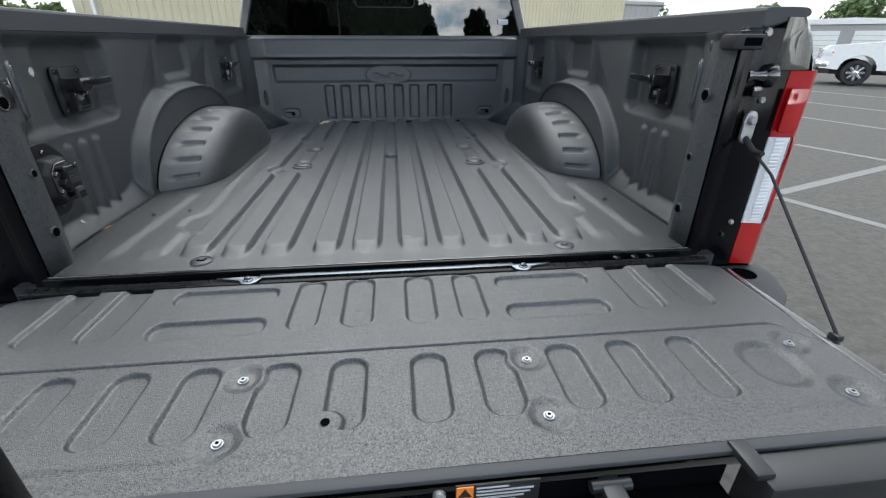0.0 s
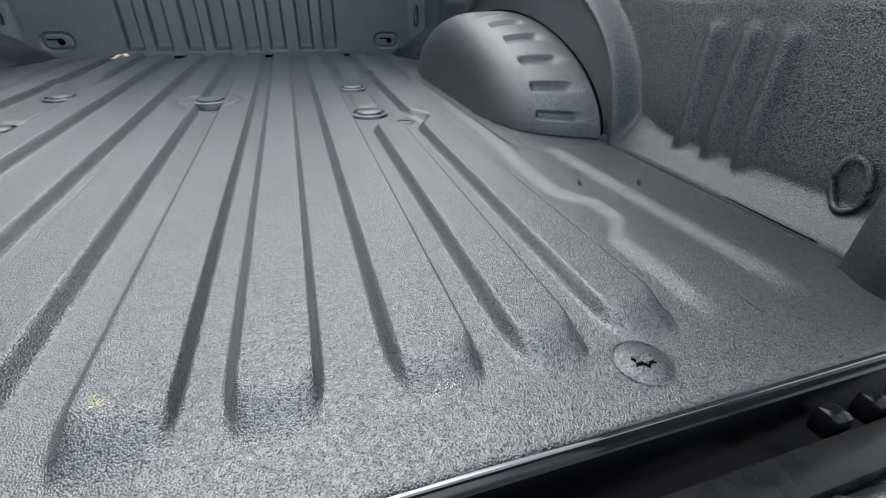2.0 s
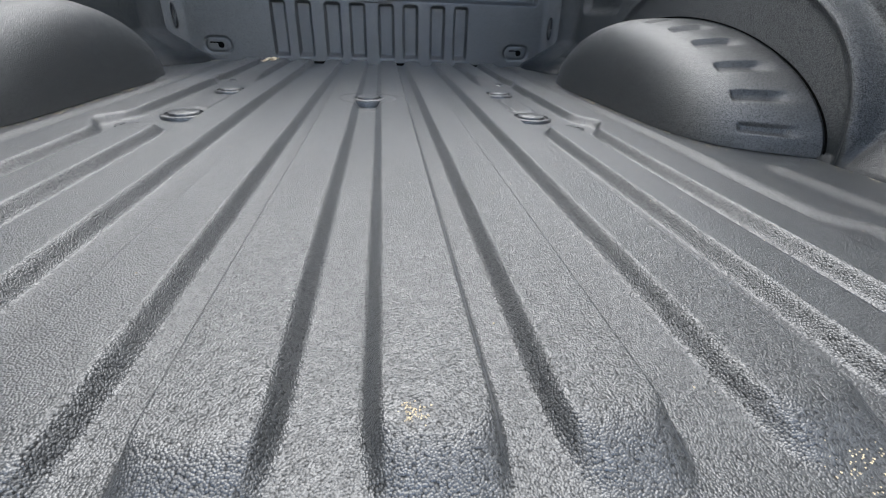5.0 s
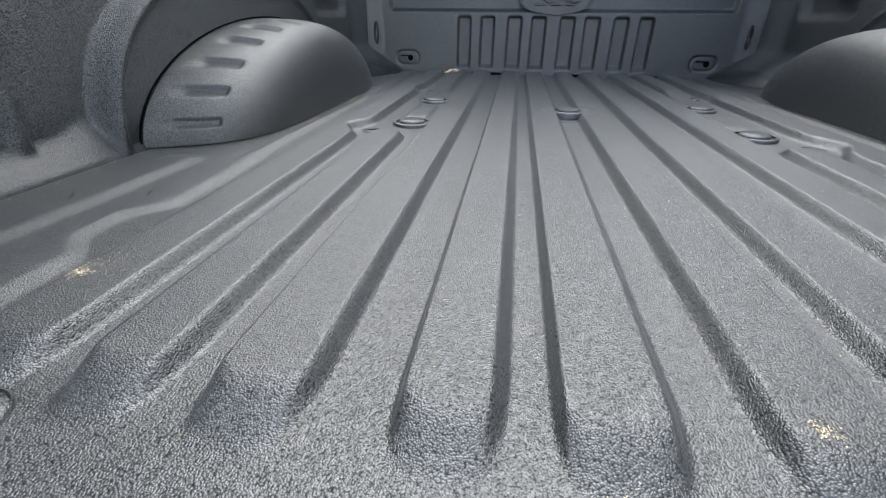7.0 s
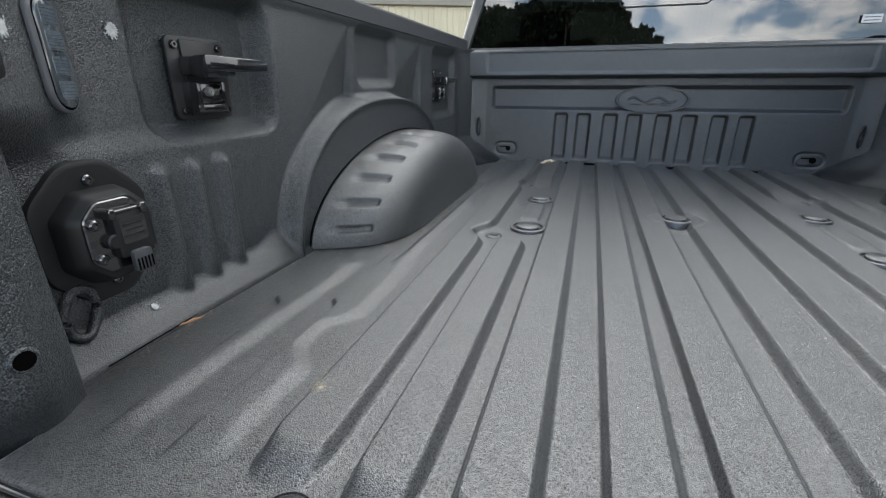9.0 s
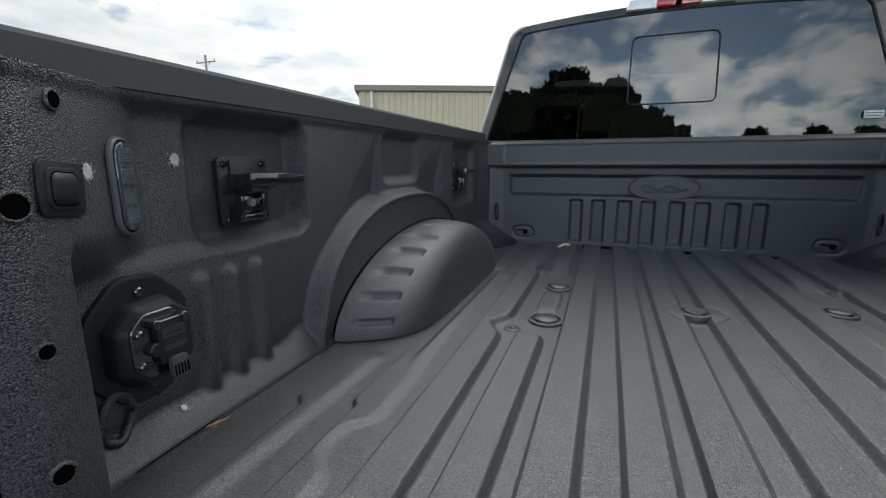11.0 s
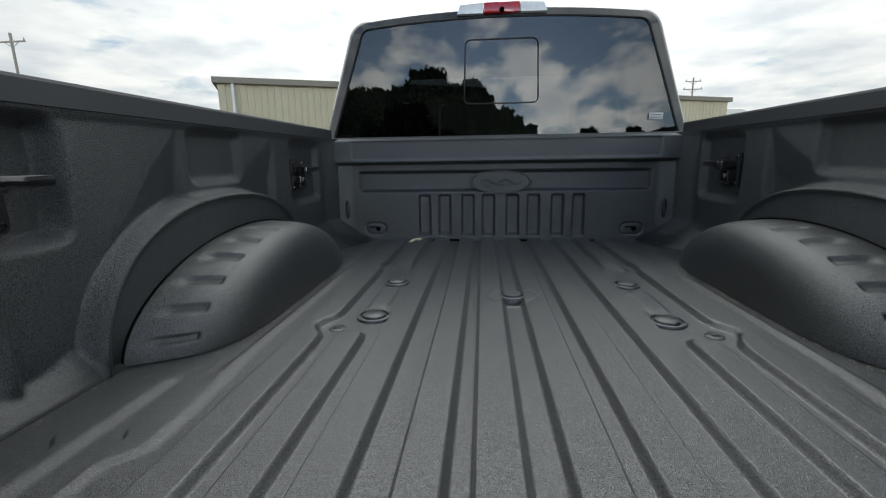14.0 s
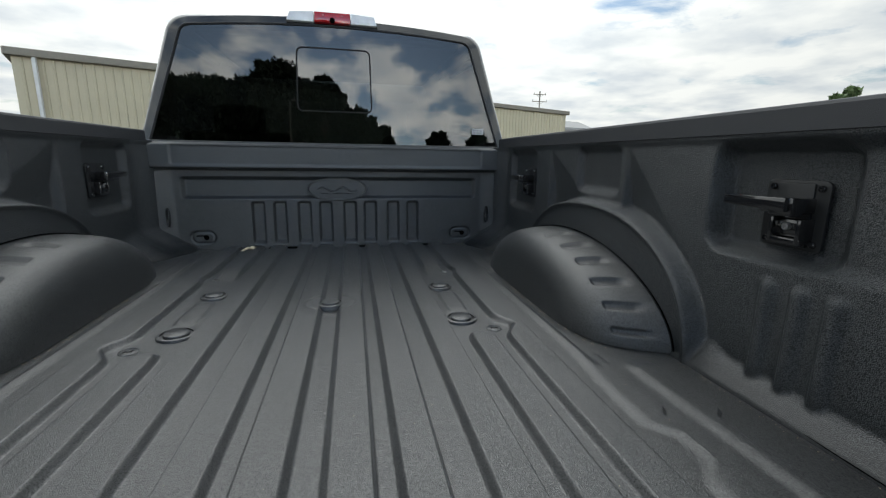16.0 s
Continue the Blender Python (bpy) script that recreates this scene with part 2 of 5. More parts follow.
# near-black without gloss: paints the shade inside holes, gaps and slots
HOLE = material("unlit_cavity", (0.003, 0.003, 0.003), 0.9, vary=0.2, spec=0.0)
STEEL = material("bright_zinc_steel", (0.13, 0.145, 0.165), 0.16, metal=1.0, vary=0.08, scale=40)
ZINC = material("pale_zinc_screw", (0.36, 0.37, 0.38), 0.3, metal=0.9, vary=0.12, scale=90)
CAST = material("dull_cast_zinc", (0.36, 0.36, 0.36), 0.5, metal=0.7, vary=0.35, scale=60)
RED = material("red_lamp_lens", (0.42, 0.008, 0.010), 0.08, coat=1.0, vary=0.12, scale=30)
CLEAR = material("clear_lamp_lens", (0.80, 0.80, 0.79), 0.16, metal=0.0, coat=1.0, vary=0.15, scale=25)
LENSBRIGHT = material("clear_ribbed_window", (0.085, 0.105, 0.125), 0.12, coat=1.0, vary=0.35, scale=110)
LENS = material("smoked_lamp_lens", (0.045, 0.055, 0.062), 0.15, coat=1.0, vary=0.3, scale=60)
WINDOW = glass_material("tinted_privacy_glass", (0.10, 0.115, 0.12), 1.75)
SIDEGLASS = glass_material("clear_side_glass", (0.62, 0.70, 0.68), 1.5)
CABIN = material("black_cabin_trim", (0.012, 0.012, 0.012), 0.8)
WHITE = material("white_paint", (0.80, 0.80, 0.79), 0.3, coat=0.6, vary=0.04)
CHALK = material("chalky_white_mark", (0.42, 0.43, 0.43), 0.9, vary=0.3, scale=150)
SAND = material("dried_mud_grains", (0.60, 0.50, 0.34), 0.9, vary=0.35, scale=300)
ORANGE = material("orange_warning_print", (0.85, 0.24, 0.03), 0.5, vary=0.05)
INK = material("white_label_print", (0.52, 0.52, 0.52), 0.5, vary=0.05)
BLACKLABEL = material("black_label_film", (0.02, 0.02, 0.02), 0.35, vary=0.1)
WOOD = material("weathered_twig", (0.26, 0.14, 0.07), 0.8, vary=0.3, scale=90)
LEAFDRY = material("dry_leaf", (0.66, 0.55, 0.38), 0.8, vary=0.35, scale=120)
ASPHALT = material("worn_asphalt", (0.092, 0.088, 0.079), 0.9, vary=0.35, scale=14.0, grain=0.006, grain_scale=55)
LINEPAINT = material("worn_line_paint", (0.215, 0.215, 0.205), 0.8, vary=0.18, scale=14)
SIDING = material("beige_steel_siding", (0.47, 0.42, 0.29), 0.5, vary=0.09, scale=0.8)
TRIMTAN = material("tan_steel_trim", (0.20, 0.18, 0.14), 0.5, vary=0.1)
GREYROOF = material("grey_steel_roof", (0.26, 0.26, 0.25), 0.5, vary=0.08, scale=0.6)
SHEDDOOR = material("pale_roller_door", (0.62, 0.62, 0.60), 0.5, vary=0.06)
FOLIAGE = material("green_foliage", (0.105, 0.155, 0.055), 0.6, vary=0.5, scale=1.3)
PINE = material("dark_pine_foliage", (0.022, 0.038, 0.016), 0.7, vary=0.5, scale=1.1)
BARK = material("brown_bark", (0.13, 0.10, 0.075), 0.9, vary=0.3, grain=0.01, grain_scale=25)
POLEWOOD = material("grey_pole_timber", (0.30, 0.27, 0.23), 0.9, vary=0.2)
CHROME = material("bright_chrome", (0.75, 0.75, 0.76), 0.12, metal=1.0, vary=0.05)

# ---- building tools ----


def mesh_object(name, verts, faces, mat, parent=None, label="", smooth=False, sharp=None):
    me = bpy.data.meshes.new(name)
    me.from_pydata([tuple(v) for v in verts], [], faces)
    me.validate()
    if smooth:
        me.shade_smooth()
        if sharp is not None:
            me.set_sharp_from_angle(angle=radians(sharp))
    me.materials.append(mat)
    ob = new(name, me)
    if parent is not None:
        ob.parent = parent
    return tagged(ob, label)


def part(name, bm, mat, parent=None, label="", smooth=None):
    me = bpy.data.meshes.new(name)
    bmesh.ops.recalc_face_normals(bm, faces=bm.faces[:])
    bm.to_mesh(me)
    bm.free()
    if smooth is not None:
        me.shade_smooth()
        me.set_sharp_from_angle(angle=radians(smooth))
    me.materials.append(mat)
    ob = new(name, me)
    if parent is not None:
        ob.parent = parent
    return tagged(ob, label)


def thing(name, label, category, kind="", group="", at=(0, 0, 0)):
    ob = new(name)
    ob.location = at
    return tagged(ob, label, category, group, kind)


def block(x0, x1, y0, y1, z0, z1, bevel=0.0, m=None, bm=None, seg=2):
    """A bevelled block, optionally moved by m, added to bm."""
    b = bmesh.new()
    bmesh.ops.create_cube(b, size=1.0, matrix=Matrix.Translation(((x0 + x1) / 2, (y0 + y1) / 2, (z0 + z1) / 2)) @ Matrix.Diagonal((x1 - x0, y1 - y0, z1 - z0, 1)))
    if bevel:
        bmesh.ops.bevel(b, geom=b.edges[:], offset=bevel, segments=seg, affect="EDGES", profile=0.5)
    return merge(b, m, bm)


def merge(b, m=None, bm=None):
    if m is not None:
        b.transform(m)
    if bm is None:
        return b
    me = bpy.data.meshes.new("merge")
    b.to_mesh(me)
    b.free()
    bm.from_mesh(me)
    bpy.data.meshes.remove(me)
    return bm


def lathe(profile, n=32, m=None, bm=None, sx=1.0, sy=1.0):
    """Turns (radius, height) pairs round the z axis."""
    b = bmesh.new()
    rings = []
    for r, h in profile:
        if r < 1e-6:
            rings.append([b.verts.new((0, 0, h))])
        else:
            rings.append([b.verts.new((r * math.cos(2 * math.pi * i / n) * sx, r * math.sin(2 * math.pi * i / n) * sy, h)) for i in range(n)])
    for a, c in zip(rings, rings[1:]):
        for i in range(n):
            j = (i + 1) % n
            q = [a[i % len(a)], a[j % len(a)], c[j % len(c)], c[i % len(c)]]
            q = list(dict.fromkeys(q))
            if len(q) > 2:
                b.faces.new(q)
    return merge(b, m, bm)


def prism(outline, depth, m=None, bm=None, bevel=0.0):
    """An outline in x, y (counter-clockwise), thickened from z 0 to depth."""
    b = bmesh.new()
    f = b.faces.new([b.verts.new((x, y, 0)) for x, y in outline])
    r = bmesh.ops.extrude_face_region(b, geom=[f])
    bmesh.ops.translate(b, verts=[v for v in r["geom"] if isinstance(v, bmesh.types.BMVert)], vec=(0, 0, depth))
    if bevel:
        top = [e for e in b.edges if all(v.co.z > depth - 1e-6 for v in e.verts)]
        bmesh.ops.bevel(b, geom=top, offset=bevel, segments=2, affect="EDGES", profile=0.5)
    return merge(b, m, bm)


def tube(points, r, n=8, bm=None, closed=False):
    b = bmesh.new()
    rings = []
    count = len(points)
    pts = [Vector(q) for q in points]
    for i, q in enumerate(pts):
        if closed:
            d = pts[(i + 1) % count] - pts[i - 1]
        else:
            d = pts[min(i + 1, count - 1)] - pts[max(i - 1, 0)]
        turn = d.to_track_quat("Z", "Y").to_matrix()
        rr = r[i] if isinstance(r, (list, tuple)) else r
        rings.append([b.verts.new(q + turn @ Vector((rr * math.cos(2 * math.pi * k / n), rr * math.sin(2 * math.pi * k / n), 0))) for k in range(n)])
    pairs = list(zip(rings, rings[1:])) + ([(rings[-1], rings[0])] if closed else [])
    for a, c in pairs:
        for k in range(n):
            b.faces.new((a[k], a[(k + 1) % n], c[(k + 1) % n], c[k]))
    if not closed:
        b.faces.new(rings[0][::-1])
        b.faces.new(rings[-1])
    return merge(b, None, bm)


def rounded(w, h, r, n=6):
    """The outline of a rounded rectangle about the origin."""
    pts = []
    for cx, cy, a0 in ((w / 2 - r, h / 2 - r, 0), (-w / 2 + r, h / 2 - r, 90), (-w / 2 + r, -h / 2 + r, 180), (w / 2 - r, -h / 2 + r, 270)):
        for i in range(n + 1):
            a = radians(a0 + 90 * i / n)
            pts.append((cx + r * math.cos(a), cy + r * math.sin(a)))
    return pts


def ss(a, b, v):
    t = np.clip((v - a) / (b - a), 0, 1)
    return t * t * (3 - 2 * t)


def sdf(u, v, u0, u1, v0, v1, r):
    """Signed distance to a rounded rectangle, negative inside."""
    qu, qv = np.abs(u - (u0 + u1) / 2) - ((u1 - u0) / 2 - r), np.abs(v - (v0 + v1) / 2) - ((v1 - v0) / 2 - r)
    return np.hypot(np.maximum(qu, 0), np.maximum(qv, 0)) + np.minimum(np.maximum(qu, qv), 0) - r


def pad(u, v, u0, u1, v0, v1, r, w):
    return 1 - ss(-w / 2, w / 2, sdf(u, v, u0, u1, v0, v1, r))


def sheet(name, us, vs, place, mat, parent, label="", flip=False):
    """A pressed sheet: place(U, V) gives x, y, z arrays over the grid."""
    U, V = np.meshgrid(np.asarray(us), np.asarray(vs), indexing="ij")
    X, Y, Z = place(U, V)
    co = np.stack([X, Y, Z], -1).reshape(-1, 3)
    nu, nv = U.shape
    i = np.arange(nu * nv).reshape(nu, nv)
    q = np.stack([i[:-1, :-1], i[1:, :-1], i[1:, 1:], i[:-1, 1:]], -1).reshape(-1, 4)
    if flip:
        q = q[:, ::-1]
    me = bpy.data.meshes.new(name)
    me.vertices.add(len(co))
    me.vertices.foreach_set("co", co.ravel().astype(np.float32))
    me.loops.add(q.size)
    me.loops.foreach_set("vertex_index", q.ravel().astype(np.int32))
    me.polygons.add(len(q))
    me.polygons.foreach_set("loop_start", np.arange(0, q.size, 4, dtype=np.int32))
    me.update(calc_edges=True)
    me.shade_smooth()
    me.materials.append(mat)
    ob = new(name, me)
    ob.parent = parent
    return tagged(ob, label)


def turned(axis):
    """Turns z to look along an axis: '+x', '-x', '+y', '-y'."""
    v = {"x": (1, 0, 0), "y": (0, 1, 0), "z": (0, 0, 1)}[axis[1]]
    return (Vector(v) * (1 if axis[0] == "+" else -1)).to_track_quat("Z", "Y").to_matrix().to_4x4()

# ---- ground ----
GROUND = -0.92


def build_ground():
    n = 60
    us = np.concatenate([-np.geomspace(900, 1.2, n // 2), np.geomspace(1.2, 900, n // 2)])
    g = sheet("ground", us, us, lambda U, V: (U, V, np.full_like(U, GROUND)), ASPHALT, None)
    tagged(g, "worn grey asphalt of a large parking lot", "ground", kind="structure")
    return g


build_ground()

# ---- the pickup truck and its bed ----
truck = thing("pickup_truck", "dark pickup truck, tailgate down, with a sprayed bed liner", "pickup truck", at=(0, 0, GROUND))
LIFT = Matrix.Translation((0, 0, -GROUND))


def on_truck(ob):
    """Bed measures are taken from the bed floor; the truck stands on the ground below."""
    ob.parent = truck
    ob.matrix_parent_inverse = LIFT
    return ob


RIBS = ((0.026, 0.096), (0.131, 0.195), (0.253, 0.322), (0.357, 0.419), (0.453, 0.521))
RIB_EDGES = tuple(e for pair in RIBS for e in pair) + (0.555, 0.614, 0.628, 0.705, 0.727)


def rib(A, Y, a, b, y0, y1=2.4, inner=0.016, outer=0.008):
    """A raised rib between a and b: a gentle slope towards the middle of the bed, a steep one away from it, rounded ends."""
    bow = 0.020 * np.clip(np.abs(A - (a + b) / 2) / ((b - a) / 2), 0, 1.4) ** 4
    return ss(a - inner / 2, a + inner / 2, A) * (1 - ss(b - outer / 2, b + outer / 2, A)) * ss(y0 - 0.002, y0 + 0.052, Y - bow) * (1 - ss(y1 - 0.035, y1, Y + bow))


def floor_height(X, Y):
    A = np.abs(X)
    ribs = np.zeros_like(X)
    for a, b in RIBS[:3]:
        ribs = np.maximum(ribs, rib(A, Y, a, b, 0.100))
    a, b = RIBS[3]
    ribs = np.maximum(ribs, rib(A, Y, a, b, 0.102, 0.865))
    ribs = np.maximum(ribs, 0.32 * rib(A, Y, 0.346, 0.402, 1.005, 1.240, 0.012, 0.010))
    far = rib(A, Y, a - 0.006, b, 1.380) * ss(1.42, 1.64, Y)
    # the outer ribs swing round the floor bolts
    a, b = RIBS[4]
    swing = 0.034 * np.exp(-((Y - 0.884) / 0.045) ** 2) + 0.012 * np.exp(-((Y - 1.485) / 0.040) ** 2)
    outer = rib(A, Y, a + swing, b, 0.112)
    ribs = np.maximum(np.maximum(ribs, far), outer)
    # the two side ribs step outwards behind the wheel house; the first swings round a bay
    bay = ss(0.270, 0.335, Y) * (1 - ss(0.372, 0.432, Y))
    near = 0.564 + 0.038 * bay + 0.018 * ss(0.5, 0.78, Y)
    edge = 0.614 + 0.014 * ss(0.438, 0.462, Y)
    first = ss(near - 0.016, near + 0.014, A) * (1 - ss(edge - 0.003, edge + 0.003, A)) * ss(0.105, 0.175, Y)
    first = first * (1 - ss(0.60, 0.72, Y) * ss(0.590, 0.604, A))
    near = 0.679 - 0.012 * ss(0.15, 0.6, Y)
    edge = 0.705 + 0.022 * ss(0.412, 0.440, Y)
    second = ss(near - 0.016, near + 0.016, A) * (1 - ss(edge - 0.003, edge + 0.003, A)) * ss(0.100, 0.180, Y) * (1 - ss(0.600, 0.650, Y))
    side = np.maximum(first, second)
    side = np.maximum(side, rib(A, Y, 0.585, 0.648, 1.425, 2.4, 0.012, 0.008))
    ribs = np.maximum(ribs, 0.38 * side)
    hub = np.hypot(A, Y - 1.125)
    z = -0.010 + 0.0155 * ribs - 0.0022 * np.exp(-((hub - 0.070) / 0.005) ** 2)
    z = z + 0.0008 * np.sin(X * 7 + 1) * np.sin(Y * 5)
    z = z - 0.012 * (1 - ss(0.036, 0.050, Y))
    return z


def build_floor():
    half = [0.0, 0.86]
    for e in RIB_EDGES:
        half += [e + 0.0013 * k for k in range(-7, 8)]
    half += list(np.linspace(0.006, 0.85, 200))
    half = np.array(sorted(half))
    half = half[np.concatenate([[True], np.diff(half) > 0.0009])]
    xs = np.concatenate([-half[:0:-1], half])
    ys = np.concatenate([np.linspace(0.034, 0.06, 8), np.linspace(0.064, 0.60, 150), np.linspace(0.606, 2.06, 250)])
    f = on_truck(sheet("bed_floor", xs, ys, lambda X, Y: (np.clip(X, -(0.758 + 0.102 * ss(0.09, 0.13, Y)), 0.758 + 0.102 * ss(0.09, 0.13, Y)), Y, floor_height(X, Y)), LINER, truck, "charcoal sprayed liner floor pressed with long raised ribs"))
    part("underside", block(-0.86, 0.86, 0.06, 2.05, -0.09, -0.04), RUBBER, f)
    return f


bed_floor = build_floor()
STAR = [(0.6 * math.cos(2 * math.pi * i / 12) * (1.0 if i % 2 else 0.55), 0.6 * math.sin(2 * math.pi * i / 12) * (1.0 if i % 2 else 0.55)) for i in range(12)]


def puck(x, y, r):
    """A hitch anchor cover: a wide ring, a dark gap and a raised lid."""
    z = float(floor_height(np.array([x]), np.array([y]))[0]) - 0.001 + (0.0095 if x == 0 else 0)
    m = Matrix.Translation((x, y, z))
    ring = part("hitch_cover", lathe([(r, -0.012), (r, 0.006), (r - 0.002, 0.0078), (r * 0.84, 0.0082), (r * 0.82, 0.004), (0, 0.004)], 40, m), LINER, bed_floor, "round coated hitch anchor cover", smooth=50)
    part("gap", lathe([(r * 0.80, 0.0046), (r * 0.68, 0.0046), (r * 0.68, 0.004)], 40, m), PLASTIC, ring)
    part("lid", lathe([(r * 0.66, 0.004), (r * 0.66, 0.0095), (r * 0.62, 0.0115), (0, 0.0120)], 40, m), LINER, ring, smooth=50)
    return ring


def star_plug(x, y, r, deep):
    z = float(floor_height(np.array([x]), np.array([y]))[0])
    m = Matrix.Translation((x, y, z)) @ Matrix.Diagonal((1, 1, 2.0 if x < 0 and y < 0.2 else 1.0, 1))
    ring = part("floor_plug", lathe([(r, -0.002), (r * 0.985, 0.0012), (r * 0.94, 0.0018), (r * 0.915, 0.0004), (r * 0.87, 0.0014), (0, 0.0024)], 36, m), LINER, bed_floor, "coated floor bolt with a star socket", smooth=60)
    rng = random.Random(int(abs(x) * 1000 + y * 77))
    pts = [(px * deep * 2.0 * rng.uniform(0.8, 1.15), py * deep * 1.5 * rng.uniform(0.8, 1.15)) for px, py in STAR]
    # the black star shows past the offset crown as a painted crescent of shade
    part("socket", prism(pts, 0.0012, m @ Matrix.Translation((0, 0, 0.0016))), HOLE, ring)
    part("socket_crown", prism([(px * 0.9, py * 0.86) for px, py in pts], 0.0022, m @ Matrix.Translation((0.0008, 0.0022, 0.0016)), bevel=0.0006), LINER, ring)
    return ring


for sx in (-1, 1):
    puck(sx * 0.366, 0.962, 0.045)
    puck(sx * 0.367, 1.278, 0.041)
    star_plug(sx * 0.454, 0.095, 0.026, 0.0105)
    star_plug(sx * 0.438, 0.882, 0.021, 0.009)
    star_plug(sx * 0.420, 1.485, 0.018, 0.008)
puck(0.0, 1.125, 0.040)


def ellipse_in(Y, Z):
    return 1 - ((np.abs(Y - 1.09) / 0.502) ** 2.4 + (np.abs(Z + 0.05) / 0.371) ** 2.4) ** (1 / 2.4)


def wall_depth(Y, Z):
    """How far out from the middle the inner side wall lies."""
    d = np.full_like(Y, 0.842)
    d = d + 0.044 * pad(Y, Z, 0.385, 0.640, 0.262, 0.470, 0.03, 0.030)
    d = d + 0.014 * pad(Y, Z, 0.235, 0.43, 0.262, 0.470, 0.03, 0.030) * (1 - pad(Y, Z, 0.385, 0.640, 0.262, 0.470, 0.03, 0.030))
    for yc in (0.362, 0.422, 0.483):
        d = d - 0.012 * pad(Y, Z, yc - 0.013, yc + 0.013, -0.10, 0.222, 0.013, 0.015)
    for ya, za, yb, zb, edge in ((0.965, 0.487, 0.762, 0.281, 0.965), (1.458, 0.482, 1.22, 0.35, 1.458)):
        ln = math.hypot(ya - yb, za - zb)
        below = ((Y - ya) * (za - zb) - (Z - za) * (ya - yb)) / ln
        d = d + 0.24 * np.clip(below, 0, 0.12) * (1 - ss(edge - 0.012, edge + 0.006, Y)) * ss(edge - 0.3, edge - 0.24, Y)
    d = d + 0.022 * pad(Y, Z, 1.0, 1.238, 0.342, 0.475, 0.025, 0.03)
    d = d + 0.028 * pad(Y, Z, 1.60, 1.888, 0.222, 0.468, 0.03, 0.034)
    inside = ellipse_in(Y, Z)
    arch = ss(0.006, 0.058, inside)
    d = d * (1 - arch) + 0.806 * arch - 0.012 * np.exp(-((inside - 0.056) / 0.020) ** 2)
    flare = 0.842 - 0.036 * np.clip(1 - Z / (0.036 + 0.018 * np.exp(-((Y - 0.590) / 0.034) ** 2)), -1.4, 1.2)
    # the flare meets the wall in a soft fillet
    k = np.clip(0.5 + (d - flare) / 0.016, 0, 1)
    d = d * (1 - k) + flare * k - 0.004 * k * (1 - k)
    d = d - 0.055 * ss(1.905, 2.03, Y)
    d = d - 0.105 * ss(1.70, 1.93, Y) * (1 - ss(0.0, 0.115, Z))
    post = 1 - ss(0.156, 0.168, Y)
    lean = np.hypot(np.maximum(Y - 0.112, 0), 0.01) * 0.56 + 0.42 * np.maximum(0.100 - Y, 0)
    low = d * (1 - post) + (0.751 + lean) * post
    # above the socket the post runs on into the wall in one slant
    high = np.minimum(d, 0.751 + lean)
    up = ss(0.245, 0.315, Z)
    d = low * (1 - up) + high * up
    d = d - 0.006 * ss(0.472, 0.490, Z)
    d = d + 0.0015 * np.sin(Y * 9 + 2) * np.sin(Z * 13)
    return d


SLOTS = (13, 28.5, 43, 57, 70.5, 85)


def wheel_place(s):
    def place(T, H):
        a = T * (math.pi / 2)
        S = np.sin(a) ** (2 / 4.0)
        F = np.cos(a) ** (2 / 4.0)
        fy = (1 - 0.17 * S) * np.cos(a) ** (2 / 7.0)
        th = H
        y = -0.52 * fy * np.cos(th)
        z = 0.213 * F * (1 - 0.02 * S) * np.sin(th) ** 1.12
        x = 0.803 - 0.178 * S
        dent = np.zeros_like(T)
        for k in SLOTS:
            for kk in ((k, 180 - k) if k < 80 else (k,)):
                c = radians(kk)
                up = (th - c) * (1 if kk < 90 else -1)
                prof = ss(-0.062, -0.028, up) * (1 - ss(0.02, 0.032, up))
                dent = np.maximum(dent, prof * (1 - ss(0.030, 0.040, np.abs(x - 0.728))))
        y = y + 0.009 * dent * np.cos(th)
        z = z - 0.0095 * dent * np.sin(th)
        return s * x, 1.178 + y, z - 0.008
    return place


def on_wall(s, y, z, lift=0.0, span=0.02):
    """A pose on the side wall whose z axis is the wall's normal, x along the bed and y up."""
    q = [float(wall_depth(np.array([yy]), np.array([zz]))[0]) for yy, zz in ((y, z), (y - span, z), (y + span, z), (y, z - span), (y, z + span))]
    along, up = Vector((s * (q[2] - q[1]) / (2 * span), 1, 0)).normalized(), Vector((s * (q[4] - q[3]) / (2 * span), 0, 1)).normalized()
    nrm = along.cross(up).normalized()
    if nrm.x * s > 0:
        nrm = -nrm
    side = up.cross(nrm).normalized()
    up = nrm.cross(side)
    m = Matrix((side, up, nrm)).transposed().to_4x4()
    m.translation = Vector((s * (q[1] + q[2]) / 2, y, z)) + nrm * lift
    return m


